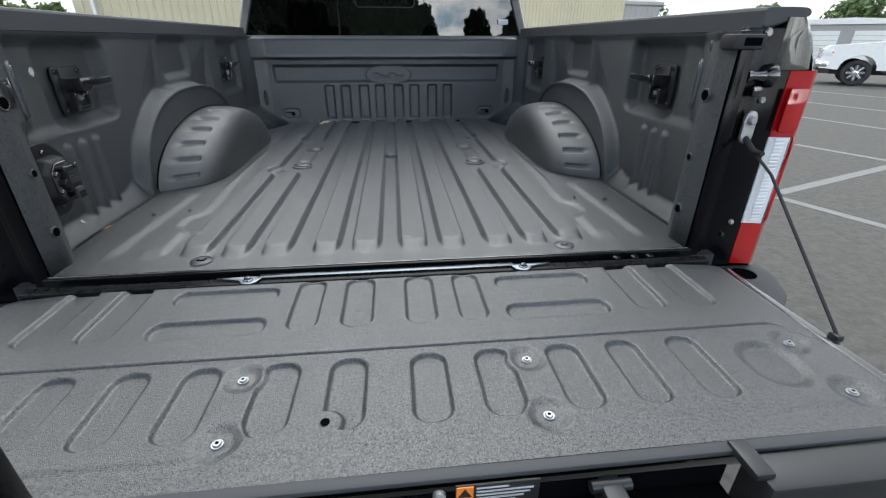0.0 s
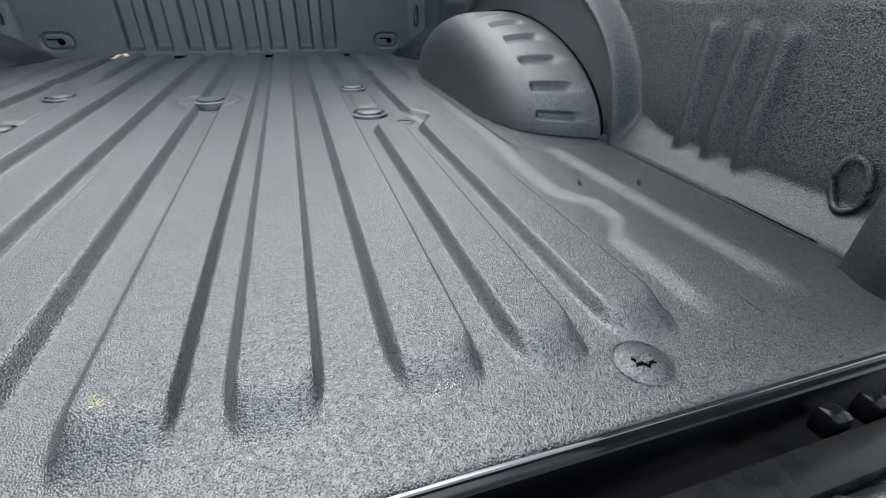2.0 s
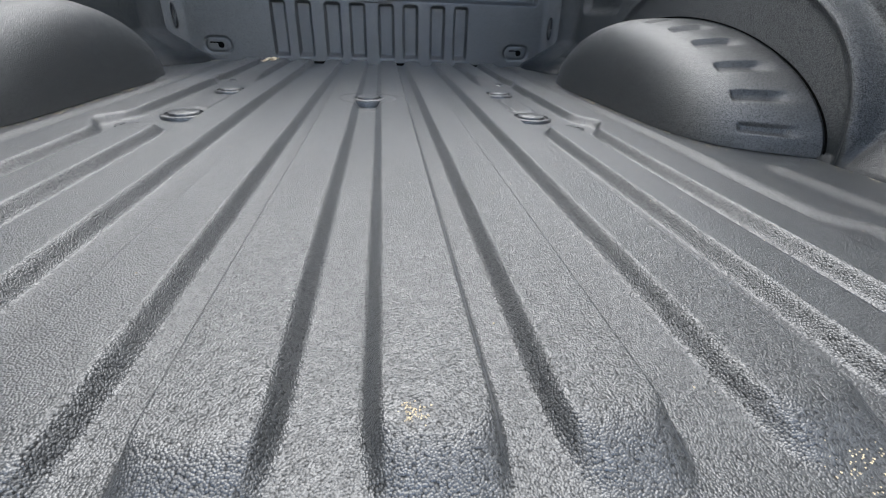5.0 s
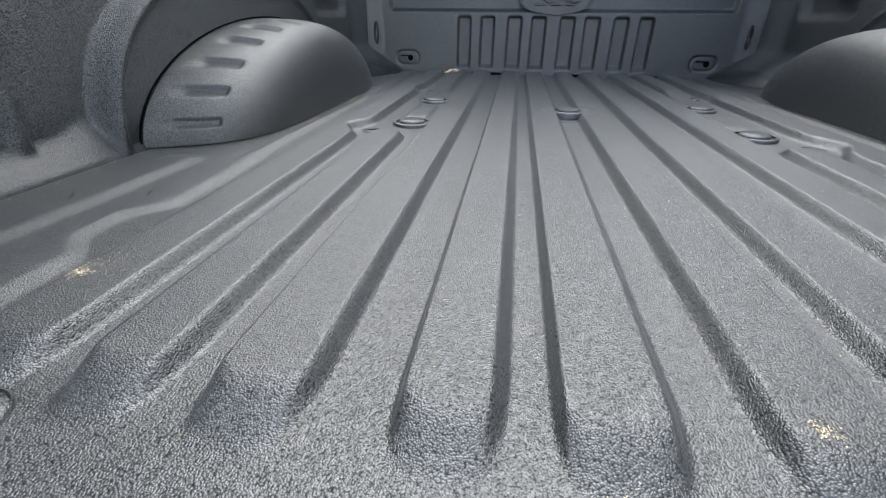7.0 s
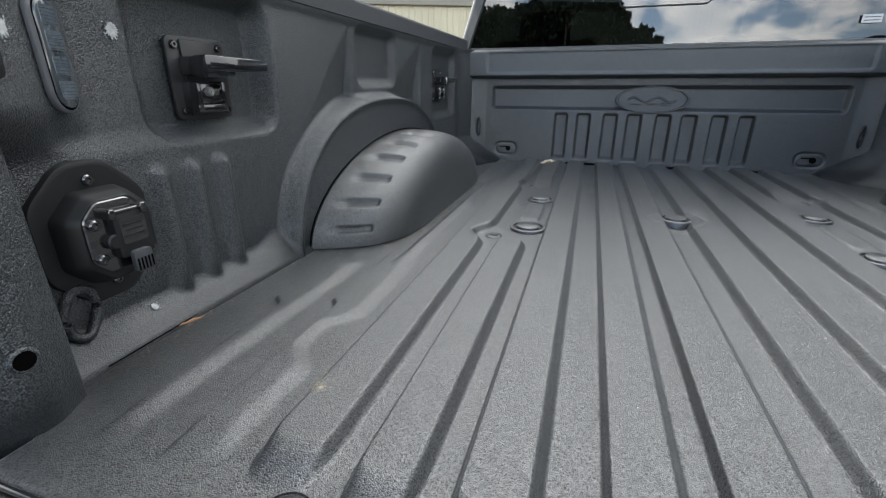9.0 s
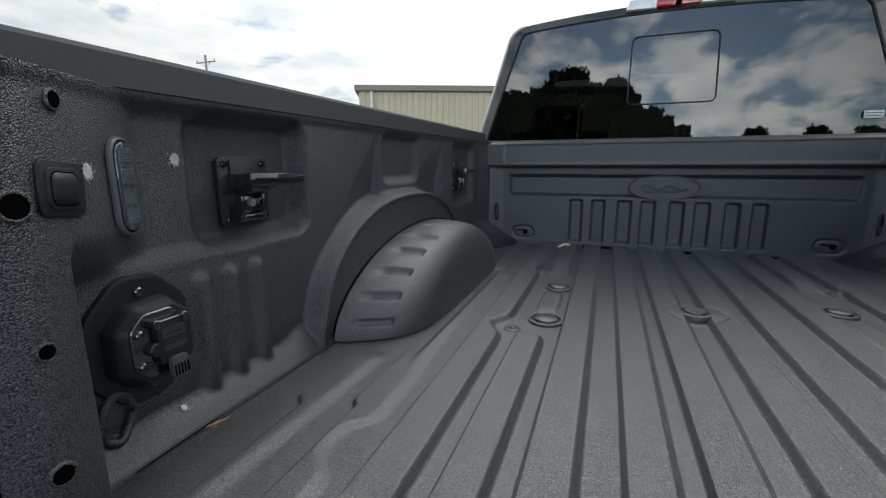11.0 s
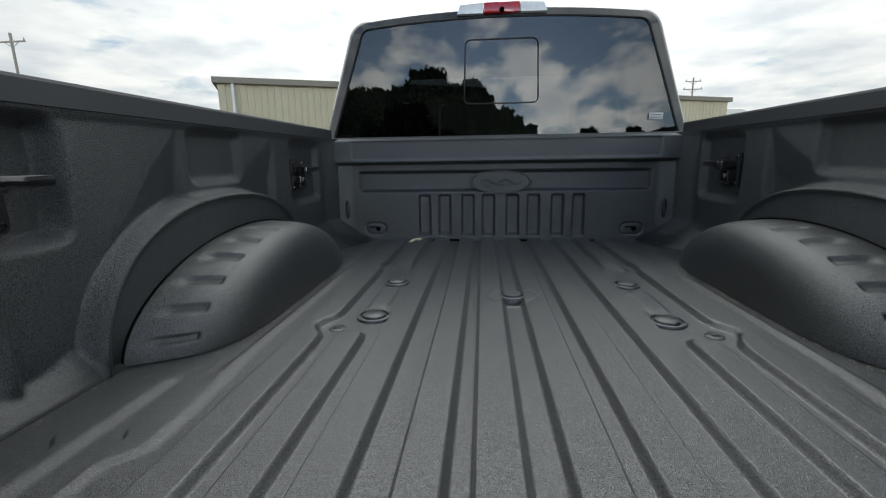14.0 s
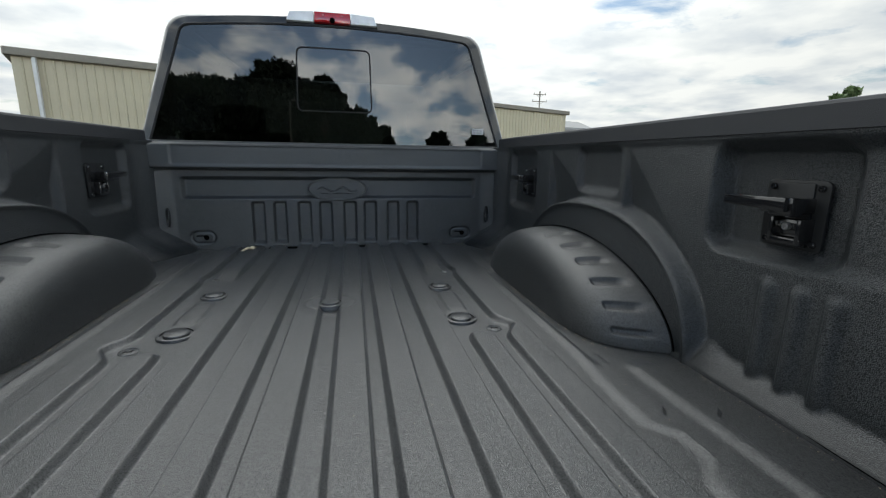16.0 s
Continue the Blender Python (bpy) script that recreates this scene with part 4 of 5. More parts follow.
def tailgate_z(X, Y):
    A = np.abs(X)
    z = np.full_like(X, -0.003)
    edge = lambda d, w=0.010: np.exp(-(d / w) ** 2)
    emb = np.zeros_like(X)
    for c, h, y0, y1 in OVALS:
        emb = np.maximum(emb, pad(A, Y, c - h, c + h, y0, y1, h * 0.85, 0.0065))
    for y0, y1 in ((-0.110, -0.060), (-0.222, -0.172)):
        emb = np.maximum(emb, pad(A, Y, 0.232, 0.437, y0, y1, 0.022, 0.0065))
    for c, h in ROW2:
        emb = np.maximum(emb, pad(A, Y, c - h, c + h, -0.455, -0.312, h * 0.85, 0.0065))
    emb = np.maximum(emb, pad(A, Y, 0.588, 0.672, -0.442, -0.340, 0.04, 0.020))
    # the ovals give way to the screws and to the hole
    for sx, sy in GATE_SCREWS:
        emb = emb * ss(0.028, 0.040, np.hypot(A - sx, Y - sy))
    emb = emb * ss(0.020, 0.029, np.hypot(X + 0.088, Y + 0.442))
    z = z - 0.0084 * emb
    for sx, sy in GATE_SCREWS:
        z = z - 0.006 * (1 - ss(0.016, 0.036, np.hypot(A - sx, Y - sy)))
    bend = -0.288 - 0.16 * ss(0.70, 0.80, A) * 0.6
    z = z - 0.006 * edge(Y - bend, 0.0028) - 0.002 * ss(bend - 0.01, bend + 0.01, Y)
    z = z - 0.002 * (1 - ss(-0.492, -0.478, Y))
    z = z - 0.03 * (1 - ss(0.0, 0.055, 0.806 - A)) ** 2
    z = z - 0.02 * (1 - ss(0.0, 0.02, -0.026 - Y)) ** 2
    z = z - 0.030 * ss(0.62, 0.80, A) * ss(-0.09, -0.005, Y) ** 2
    return z + 0.001 * np.sin(X * 6) * np.sin(Y * 11)


def build_tailgate():
    xs = np.linspace(-0.806, 0.806, 640)
    ys = np.linspace(-0.528, -0.026, 330)
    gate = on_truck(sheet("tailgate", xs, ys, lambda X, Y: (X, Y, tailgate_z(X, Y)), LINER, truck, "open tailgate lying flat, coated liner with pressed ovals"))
    part("gate_body", block(-0.804, 0.804, -0.52, -0.012, -0.075, -0.034, 0.012), PAINT, gate, smooth=40)
    line = []
    for x in np.linspace(-0.795, 0.795, 160):
        y = -0.288 - 0.096 * float(ss(0.70, 0.80, np.array([abs(x)]))[0])
        line.append((float(x), y, float(tailgate_z(np.array([x]), np.array([y]))[0]) + 0.0002))
    part("fold_seam", tube(line, 0.0013, 6), HOLE, gate, "dark narrow fold line across the liner", smooth=60)
    part("gate_lip", block(-0.775, 0.775, -0.031, -0.002, -0.034, -0.0075, 0.004), DUSTY, gate, "dusty glossy black lip at the hinge edge", smooth=40)
    part("gate_edge", block(-0.806, 0.806, -0.545, -0.527, -0.014, -0.004, 0.004), RAILCAP, gate, "grey plastic top edge trim", smooth=40)
    part("step_cavity", block(-0.40, 0.44, -0.575, -0.545, -0.090, -0.060, 0.004), HOLE, gate)
    part("cavity_back", block(-0.40, 0.44, -0.5465, -0.5445, -0.075, -0.028), GLOSS, gate)
    end = part("step_cover", block(0.455, 0.80, -0.60, -0.548, -0.090, -0.007, 0.006), PLASTIC, gate, "black step cover end", smooth=40)
    part("cover_lip", block(0.443, 0.470, -0.585, -0.530, -0.012, 0.001, 0.004), PLASTIC, end, smooth=40)
    part("step_cover", block(-0.80, -0.42, -0.60, -0.548, -0.090, -0.007, 0.006), PLASTIC, gate, "black step cover end", smooth=40)
    arm = part("step_hinge", block(0.262, 0.290, -0.60, -0.545, -0.062, -0.024, 0.003), PLASTIC, gate, "black step hinge", smooth=40)
    part("pin", tube([(0.250, -0.556, -0.030), (0.302, -0.556, -0.030)], 0.008, 12), PLASTIC, arm, smooth=60)
    label = part("warning_label", block(0.080, 0.186, -0.5505, -0.5475, -0.050, -0.013, 0.0006), BLACKLABEL, gate, "black warning label with an orange panel")
    part("orange_panel", block(0.081, 0.102, -0.552, -0.5506, -0.049, -0.014), ORANGE, label)
    part("warning_triangle", merge(prism([(-0.008, -0.006), (0.008, -0.006), (0, 0.008)], 0.001), Matrix.Translation((0.0915, -0.5521, -0.024)) @ turned("-y")), BLACKLABEL, label)
    for k in range(5):
        part("text_bar", block(0.106, 0.106 + (0.04, 0.072, 0.068, 0.060, 0.050)[k], -0.5518, -0.5506, -0.0195 - k * 0.0062, -0.0175 - k * 0.0062), INK, label)
    part("label_bolt", lathe([(0.008, 0), (0.008, 0.006), (0.005, 0.008), (0, 0.008)], 14, Matrix.Translation((0.060, -0.548, -0.026)) @ turned("-y")), CAST, gate, smooth=40)
    part("grab_bar", block(-0.485, -0.402, -0.556, -0.520, -0.02, 0.62, 0.008), GLOSS, gate, "black folding grab bar standing up", smooth=40)
    for sx in (-1, 1):
        for cx, cy in GATE_SCREWS:
            z = float(tailgate_z(np.array([sx * cx]), np.array([cy]))[0])
            m = Matrix.Translation((sx * cx, cy, z))
            w = part("washer", lathe([(0.0084, 0), (0.0084, 0.0016), (0.0078, 0.0022), (0.006, 0.0022), (0, 0.0016)], 24, m), ZINC, gate, "bright steel washer", smooth=40)
            part("screw_head", lathe([(0.0058, 0.0016), (0.0058, 0.0036), (0.005, 0.0048), (0.0028, 0.0048), (0.0025, 0.003), (0, 0.003)], 16, m), ZINC, w, smooth=40)
            part("socket", lathe([(0.0027, 0.0050), (0, 0.0050)], 6, m), HOLE, w)
        m = Matrix.Translation((sx * 0.310, -0.020, -0.0065)) @ Matrix.Diagonal((0.8, 0.7, 1, 1))
        tongue = [(-0.034, 0.020), (-0.032, 0.002), (-0.024, -0.018), (-0.012, -0.028), (0.0, -0.030), (0.012, -0.027), (0.020, -0.018), (0.026, -0.004), (0.046, 0.004), (0.088, 0.013), (0.088, 0.019)]
        lug = part("strap_bracket", prism(tongue if sx > 0 else [(-x, y) for x, y in tongue[::-1]], 0.004, m, bevel=0.001), STEEL, gate, "bright zinc plated bracket", smooth=40)
        part("bolt", lathe([(0.013, 0.004), (0.012, 0.0065), (0.009, 0.0075), (0.0085, 0.011), (0.006, 0.0125), (0.003, 0.0125), (0.0025, 0.009), (0, 0.009)], 20, m @ Matrix.Translation((0, -0.006, 0))), STEEL, lug, smooth=40)
    part("strap", block(-0.290, 0.290, -0.015, 0.001, -0.0062, -0.0022, 0.0015), STEEL, gate, "bright steel strap across the hinge gap", smooth=40)
    m = Matrix.Translation((-0.088, -0.442, -0.0030))
    part("gate_hole", lathe([(0.0064, -0.001), (0.0064, 0.0012), (0, 0.0012)], 18, m), HOLE, gate)
    for sx in (-1, 1):
        part("side_trim", block(sx * 0.818 - 0.012, sx * 0.818 + 0.012, -0.515, -0.03, -0.050, -0.030, 0.006), PAINT, gate, smooth=40)
    return gate


build_tailgate()

# ---- rear pillars: lamp, striker, stay cable ----


def tail_lamp(s):
    def piece(z0, z1, x0=0.932, x1=1.014):
        b = bmesh.new()
        # rounded outer corner wrapping on to the side
        pts = [(x0, 0.10), (x0 + 0.004, 0.088), (x0 + 0.05, 0.078), (x1 - 0.022, 0.080), (x1 - 0.006, 0.092), (x1, 0.115), (x1 - 0.002, 0.22), (x1 - 0.03, 0.22), (x1 - 0.04, 0.12), (x0, 0.12)]
        prism([(s * x, y) for x, y in (pts if s > 0 else pts[::-1])], z1 - z0, Matrix.Translation((0, 0, z0)), b)
        return b
    lamp = on_truck(part("tail_lamp", piece(-0.085, 0.035), RED, truck, "tall tail lamp with red and clear lenses", smooth=35))
    part("red_lens", piece(0.262, 0.412), RED, lamp, "upper red lens", smooth=35)
    part("red_inner", block(min(s * 0.940, s * 0.990), max(s * 0.940, s * 0.990), 0.0735, 0.080, 0.275, 0.375, 0.004), RED, lamp, smooth=40)
    part("clear_lens", piece(0.036, 0.261, x1=1.006), CLEAR, lamp, "clear reversing lens with fine ribs", smooth=35)
    for k in range(24):
        z = 0.045 + k * 0.009
        part("lens_rib", block(min(s * 0.946, s * 0.972), max(s * 0.946, s * 0.972), 0.0774, 0.0795, z, z + 0.005, 0.001), CLEAR, lamp)
    part("red_edge", block(min(s * 1.002, s * 1.016), max(s * 1.002, s * 1.016), 0.094, 0.22, 0.034, 0.263, 0.005), RED, lamp, smooth=40)
    cap = bmesh.new()
    rings = []
    for z, dx in ((0.414, 0.0), (0.452, 0.006), (0.482, 0.020), (0.508, 0.038), (0.520, 0.050)):
        pts = [(0.892, 0.115), (0.892, 0.088), (0.905, 0.082), (0.955 - dx * 0.6, 0.080), (0.985 - dx, 0.092), (0.995 - dx, 0.118), (0.996 - dx, 0.22), (0.892, 0.22)]
        rings.append([cap.verts.new((s * x, y, z)) for x, y in pts])
    for a, c in zip(rings, rings[1:]):
        for i in range(8):
            cap.faces.new((a[i], a[(i + 1) % 8], c[(i + 1) % 8], c[i]))
    cap.faces.new(rings[0])
    cap.faces.new(rings[-1])
    part("lamp_cap", cap, PAINT, lamp, "glossy painted cap above the lamp", smooth=35)
    return lamp


def pillar(s):
    tail_lamp(s)
    col = on_truck(part("rear_pillar", block(min(s * 0.80, s * 0.935), max(s * 0.80, s * 0.935), 0.088, 0.100, -0.09, 0.50, 0.004), GLOSS, truck, "glossy black rear pillar with latch parts", smooth=40))
    part("channel", block(min(s * 0.812, s * 0.836), max(s * 0.812, s * 0.836), 0.078, 0.090, -0.08, 0.36, 0.005), GLOSS, col, smooth=40)
    part("bumper_pad", block(min(s * 0.748, s * 0.826), max(s * 0.748, s * 0.826), 0.050, 0.099, 0.456, 0.487, 0.007), RUBBER, col, "black rubber tailgate buffer", smooth=40)
    part("pad_hollow", block(min(s * 0.772, s * 0.812), max(s * 0.772, s * 0.812), 0.048, 0.052, 0.464, 0.480, 0.002), HOLE, col)
    m = Matrix.Translation((s * 0.880, 0.078, 0.402)) @ turned("-x" if s > 0 else "+x")
    part("striker", lathe([(0.026, 0), (0.026, 0.006), (0.020, 0.012), (0.012, 0.018), (0.010, 0.030), (0.010, 0.050), (0.014, 0.052), (0.014, 0.062), (0.006, 0.064), (0, 0.062)], 24, m), SHINY, col, "black round latch striker", smooth=40)
    part("striker_foot", block(min(s * 0.838, s * 0.862), max(s * 0.838, s * 0.862), 0.066, 0.090, 0.358, 0.382, 0.006), SHINY, col, smooth=40)
    for x, z, r in ((0.884, 0.348, 0.008), (0.902, 0.040, 0.007), (0.886, 0.006, 0.006), (0.850, 0.490, 0.010)):
        part("pillar_bolt", lathe([(r, 0), (r, 0.004), (r * 0.7, 0.007), (0, 0.007)], 16, Matrix.Translation((s * x, 0.088, z)) @ turned("-y")), CAST if z > 0.03 and z < 0.4 else SHINY, col, smooth=40)
    for z in (0.478, 0.462, 0.447, 0.432):
        part("rivet", lathe([(0.006, 0), (0.005, 0.004), (0, 0.005)], 12, Matrix.Translation((s * 0.912, 0.088, z)) @ turned("-y")), SHINY, col, smooth=40)
    eye = Vector((s * 0.852, 0.070, 0.306))
    end = Vector((s * 0.832, -0.315, -0.022))
    cable = on_truck(part("stay_cable", tube([eye + Vector((0, -0.004, -0.045)), eye.lerp(end, 0.3), eye.lerp(end, 0.65), end], 0.0034, 10), RUBBER, truck, "black sheathed tailgate stay cable", smooth=60))
    part("eyelet", prism([(q[0] * 0.9, q[1]) for q in rounded(0.034, 0.075, 0.0165)], 0.008, Matrix.Translation(eye + Vector((0, 0, -0.016))) @ turned("-y"), bevel=0.002), CAST, cable, "cast zinc cable eyelet", smooth=40)
    part("eyelet_stud", lathe([(0.010, 0), (0.010, 0.014), (0.007, 0.018), (0.003, 0.018), (0, 0.015)], 18, Matrix.Translation(eye) @ turned("-y")), CAST, cable, smooth=40)
    part("ferrule", tube([eye + Vector((0, -0.004, -0.040)), eye.lerp(end, 0.11) + Vector((0, 0, -0.028)), eye.lerp(end, 0.19)], [0.007, 0.0075, 0.0055], 12), RUBBER, cable, smooth=60)
    part("lower_end", block(end.x - 0.008, end.x + 0.008, end.y - 0.010, end.y + 0.010, -0.034, -0.020, 0.003), PLASTIC, cable, smooth=40)


pillar(-1)
pillar(1)
bumper = on_truck(part("rear_bumper", block(-0.99, 0.99, -0.10, 0.09, -0.36, -0.16, 0.03), RAILCAP, truck, "dark step bumper below the tailgate", smooth=40))
for sx in (-1, 1):
    plan = [(0.78, -0.125), (0.940, -0.108), (0.985, -0.065), (1.030, 0.03), (1.036, 0.10), (0.78, 0.10)]
    end_pad = part("bumper_end", prism([(sx * x, y) for x, y in (plan if sx > 0 else plan[::-1])], 0.075, Matrix.Translation((0, 0, -0.172)), bevel=0.008), RAILCAP, bumper, "dark grey grained bumper end", smooth=40)
    part("step_hole", lathe([(0.030, -0.002), (0.030, 0.0015), (0, 0.0015)], 24, Matrix.Translation((sx * 0.952, 0.045, -0.097))), HOLE, end_pad)

# ---- cab ----
TILT_Y = 0.06  # forward lean of the rear glass, metres per metre


def win_y(z, x=0.0):
    return 2.128 + TILT_Y * (z - 0.5) + 0.05 * (x / 0.8) ** 2


def quad_outline(top_w, bot_w, z0, z1, r, n=6, crown=0.0):
    """A rounded trapezoid in x, z whose top edge rises by crown in the middle."""
    pts = []
    corners = [(bot_w, z0), (top_w, z1), (-top_w, z1), (-bot_w, z0)]
    for i, c in enumerate(corners):
        p, q, nx = Vector(corners[i - 1]), Vector(c), Vector(corners[(i + 1) % 4])
        a, b = q + (p - q).normalized() * r, q + (nx - q).normalized() * r
        for k in range(n + 1):
            t = k / n
            pts.append(tuple((1 - t) ** 2 * a + 2 * t * (1 - t) * q + t * t * b))
        if i == 1 and crown:
            for k in range(1, 12):
                x = (top_w - r) * (1 - k / 6)
                pts.append((x, z1))
    if crown:
        pts = [(x, z + crown * max(0.0, 1 - (x / top_w) ** 2) * (z > z0 + 0.6 * (z1 - z0))) for x, z in pts]
    return pts


def build_cab():
    # outer shell: rounded trapezoid sections from the rear edge to the windscreen
    secs = [(2.142, 0.728, 0.975, 1.056), (2.150, 0.738, 0.982, 1.063), (2.166, 0.748, 0.988, 1.071), (2.20, 0.758, 0.993, 1.082), (2.26, 0.766, 0.997, 1.094), (2.6, 0.780, 1.0, 1.112), (3.3, 0.765, 0.99, 1.12), (3.75, 0.69, 0.97, 1.07)]
    verts, faces, panes, k = [], [], [], None
    for y, tw, bw, zt in secs:
        o = quad_outline(tw, bw, 0.30, zt, 0.075, 8, 0.030)
        k = len(o)
        verts += [(x, y + (0.06 * (x / 0.8) ** 2 if y < 2.3 else 0) + (TILT_Y * (z - 0.5) if y < 2.3 else 0) + (0.35 * (0.9 - z) if y >= 3.5 and z < 0.9 else 0), z) for x, z in o]
    for i in range(len(secs) - 1):
        for j in range(k):
            a, b = i * k + j, i * k + (j + 1) % k
            if i >= 5 and j in (8, 37):
                panes.append((i, [verts[q] for q in (a, a + k, b + k, b)]))
            else:
                faces.append((a, a + k, b + k, b))
    shell = on_truck(mesh_object("cab_shell", verts, faces, PAINT, truck, "dark glossy cab roof and pillars", True, 50))
    for i, quad in panes:
        mesh_object("side_window", quad, [(0, 1, 2, 3)], WINDOW if i == 5 else SIDEGLASS, shell)
    mesh_object("windscreen", verts[-k:], [tuple(range(k))], WINDOW, shell, "dark windscreen")
    # rear frame between shell edge and glass
    outer, inner = quad_outline(0.728, 0.975, 0.30, 1.056, 0.075, 8, 0.030), quad_outline(0.681, 0.869, 0.47, 1.022, 0.035, 8, 0.026)
    v = [(x, 2.142 + 0.06 * (x / 0.8) ** 2 + TILT_Y * (z - 0.5), z) for x, z in outer] + [(x, win_y(z, x), z) for x, z in inner]
    f = [(j, (j + 1) % k, k + (j + 1) % k, k + j) for j in range(k)]
    mesh_object("rear_frame", v, f, PAINT, shell, "", True, 30)
    # glass: slightly bowed
    def glass_pane(name, z0, z1, tw, bw, mat):
        us, vs = np.linspace(-1, 1, 40), np.linspace(z0, z1, 18)
        def place(U, V):
            w = bw + (tw - bw) * (V - 0.47) / (1.022 - 0.47)
            X = U * w
            Zc = V + 0.026 * (1 - U * U) * ss(0.75, 1.022, V)
            return X, 2.126 + TILT_Y * (Zc - 0.5) + 0.05 * (X / 0.8) ** 2, Zc
        return sheet(name, us, vs, place, mat, shell, "dark tinted sliding rear window")
    glass_pane("rear_window", 0.472, 1.020, 0.678, 0.867, WINDOW)
    seal = [(x, win_y(z, x) - 0.004, z) for x, z in quad_outline(0.680, 0.868, 0.472, 1.021, 0.035, 8, 0.026)]
    part("window_seal", tube(seal, 0.0055, 6, closed=True), RUBBER, shell, "black rubber window seal", smooth=60)
    slide = [(x, win_y(z, x) - 0.004, z) for x, z in quad_outline(0.172, 0.178, 0.652, 0.946, 0.03, 8)]
    part("slider_frame", tube(slide, 0.0035, 6, closed=True), RUBBER, shell, "thin black frame of the sliding pane", smooth=60)
    st = part("window_sticker", block(0.708, 0.772, 2.158, 2.1585, 0.563, 0.592, 0, Matrix.Translation((0, 0.004, 0))), INK, shell, "small white window sticker")
    for kk in range(2):
        part("print_bar", block(0.714, 0.766, 2.1608, 2.1612, 0.570 + kk * 0.011, 0.573 + kk * 0.011), BLACKLABEL, st)
    # cabin behind the glass
    cb = part("cabin", block(-0.86, 0.86, 2.30, 3.70, -0.1, 0.35), CABIN, shell)
    for x in (-0.52, 0.52):
        part("head_restraint", block(x - 0.13, x + 0.13, 2.42, 2.52, 0.50, 0.70, 0.04), CABIN, cb, smooth=50)
        part("seat_back", block(x - 0.28, x + 0.28, 2.40, 2.56, 0.3, 0.56, 0.05), CABIN, cb, smooth=50)
    part("roof_lining", block(-0.66, 0.66, 2.32, 3.6, 1.02, 1.05), CABIN, cb)
    # high brake lamp
    y0 = 2.146 + TILT_Y * 0.56
    m = Matrix.Translation((0, y0, 1.080)) @ Matrix.Rotation(radians(-8), 4, "X")
    lamp = part("high_brake_lamp", block(-0.085, 0.085, -0.030, 0.02, -0.024, 0.026, 0.006, m), RED, shell, "red and clear high brake lamp", smooth=40)
    for sx in (-1, 1):
        part("cargo_lens", prism([(sx * 0.087, -0.024), (sx * 0.212, -0.024), (sx * 0.196, 0.018), (sx * 0.087, 0.025)] if sx > 0 else [(sx * 0.087, 0.025), (sx * 0.196, 0.018), (sx * 0.212, -0.024), (sx * 0.087, -0.024)], 0.04, m @ Matrix.Translation((0, 0.01, 0)) @ Matrix.Rotation(math.pi / 2, 4, "X"), bevel=0.004), CLEAR, lamp, "clear cargo lamp lens", smooth=40)
    part("camera_eye", lathe([(0.012, 0), (0.012, 0.010), (0.008, 0.014), (0, 0.014)], 18, m @ Matrix.Translation((0, -0.028, -0.014)) @ turned("-y")), HOLE, lamp, smooth=40)
    for x in (-0.045, 0.045):
        part("lamp_screw", lathe([(0.006, 0), (0.006, 0.003), (0, 0.004)], 12, m @ Matrix.Translation((x, -0.030, 0.012)) @ turned("-y")), RED, lamp)
    # lower body and bonnet
    low = [(2.10, 0.99, 0.30), (3.9, 1.0, 0.32), (4.2, 1.0, 0.30), (5.4, 0.97, 0.22), (5.55, 0.90, 0.10)]
    v, f = [], []
    for y, w, zt in low:
        v += [(-w, y, -0.42), (-w, y, zt - 0.08), (-w + 0.08, y, zt), (w - 0.08, y, zt), (w, y, zt - 0.08), (w, y, -0.42)]
    for i in range(len(low) - 1):
        for j in range(6):
            a, b = i * 6 + j, i * 6 + (j + 1) % 6
            f.append((a, a + 6, b + 6, b))
    f += [(0, 1, 2, 3, 4, 5), tuple(range((len(low) - 1) * 6, len(low) * 6))[::-1]]
    mesh_object("lower_body", v, f, PAINT, shell, "dark glossy doors and bonnet", True, 30)
    return shell


build_cab()


def truck_wheel(x, y, place):
    s = 1 if x > 0 else -1
    m = Matrix.Translation((x, y, GROUND + 0.41)) @ turned("+x" if s > 0 else "-x")
    tyre = part("wheel", lathe([(0.23, -0.13), (0.36, -0.135), (0.40, -0.11), (0.41, -0.06), (0.41, 0.06), (0.40, 0.11), (0.36, 0.135), (0.25, 0.13), (0.23, 0.10), (0.23, -0.13)], 40, m), RUBBER, None, "black tyre on a steel rim", smooth=40)
    place(tyre)
    part("rim", lathe([(0.235, 0.12), (0.225, 0.10), (0.21, 0.06), (0.10, 0.07), (0.07, 0.10), (0, 0.10)], 32, m), CHROME, tyre, smooth=40)


for x in (-0.86, 0.86):
    truck_wheel(x, 1.18, on_truck)
    truck_wheel(x, 5.0, on_truck)
on_truck(part("chassis", block(-0.55, 0.55, 0.1, 5.2, -0.36, -0.14, 0.02), RUBBER, truck, "black chassis frame"))

# ---- litter in the bed ----


def dry_leaf(x, y, z, size, turn):
    us, vs = np.linspace(-1, 1, 9), np.linspace(0, 1, 11)
    def place(U, V):
        w = np.sin(np.pi * V) ** 0.8 * 0.45
        X, Y = U * w * size, (V - 0.5) * size * 1.4
        Zz = 0.004 + 0.35 * size * (U * U) * w + 0.12 * size * np.sin(6 * V)
        c, s = math.cos(turn), math.sin(turn)
        return x + c * X - s * Y, y + s * X + c * Y, z + Zz
    ob = sheet("dry_leaf", us, vs, place, LEAFDRY, None)
    mod = ob.modifiers.new("thickness", "SOLIDIFY")
    mod.thickness = 0.0006
    return tagged(ob, "curled dry tan leaf lying by the front panel", "leaf")


dry_leaf(-0.416, 1.945, 0.002, 0.040, 2.0)
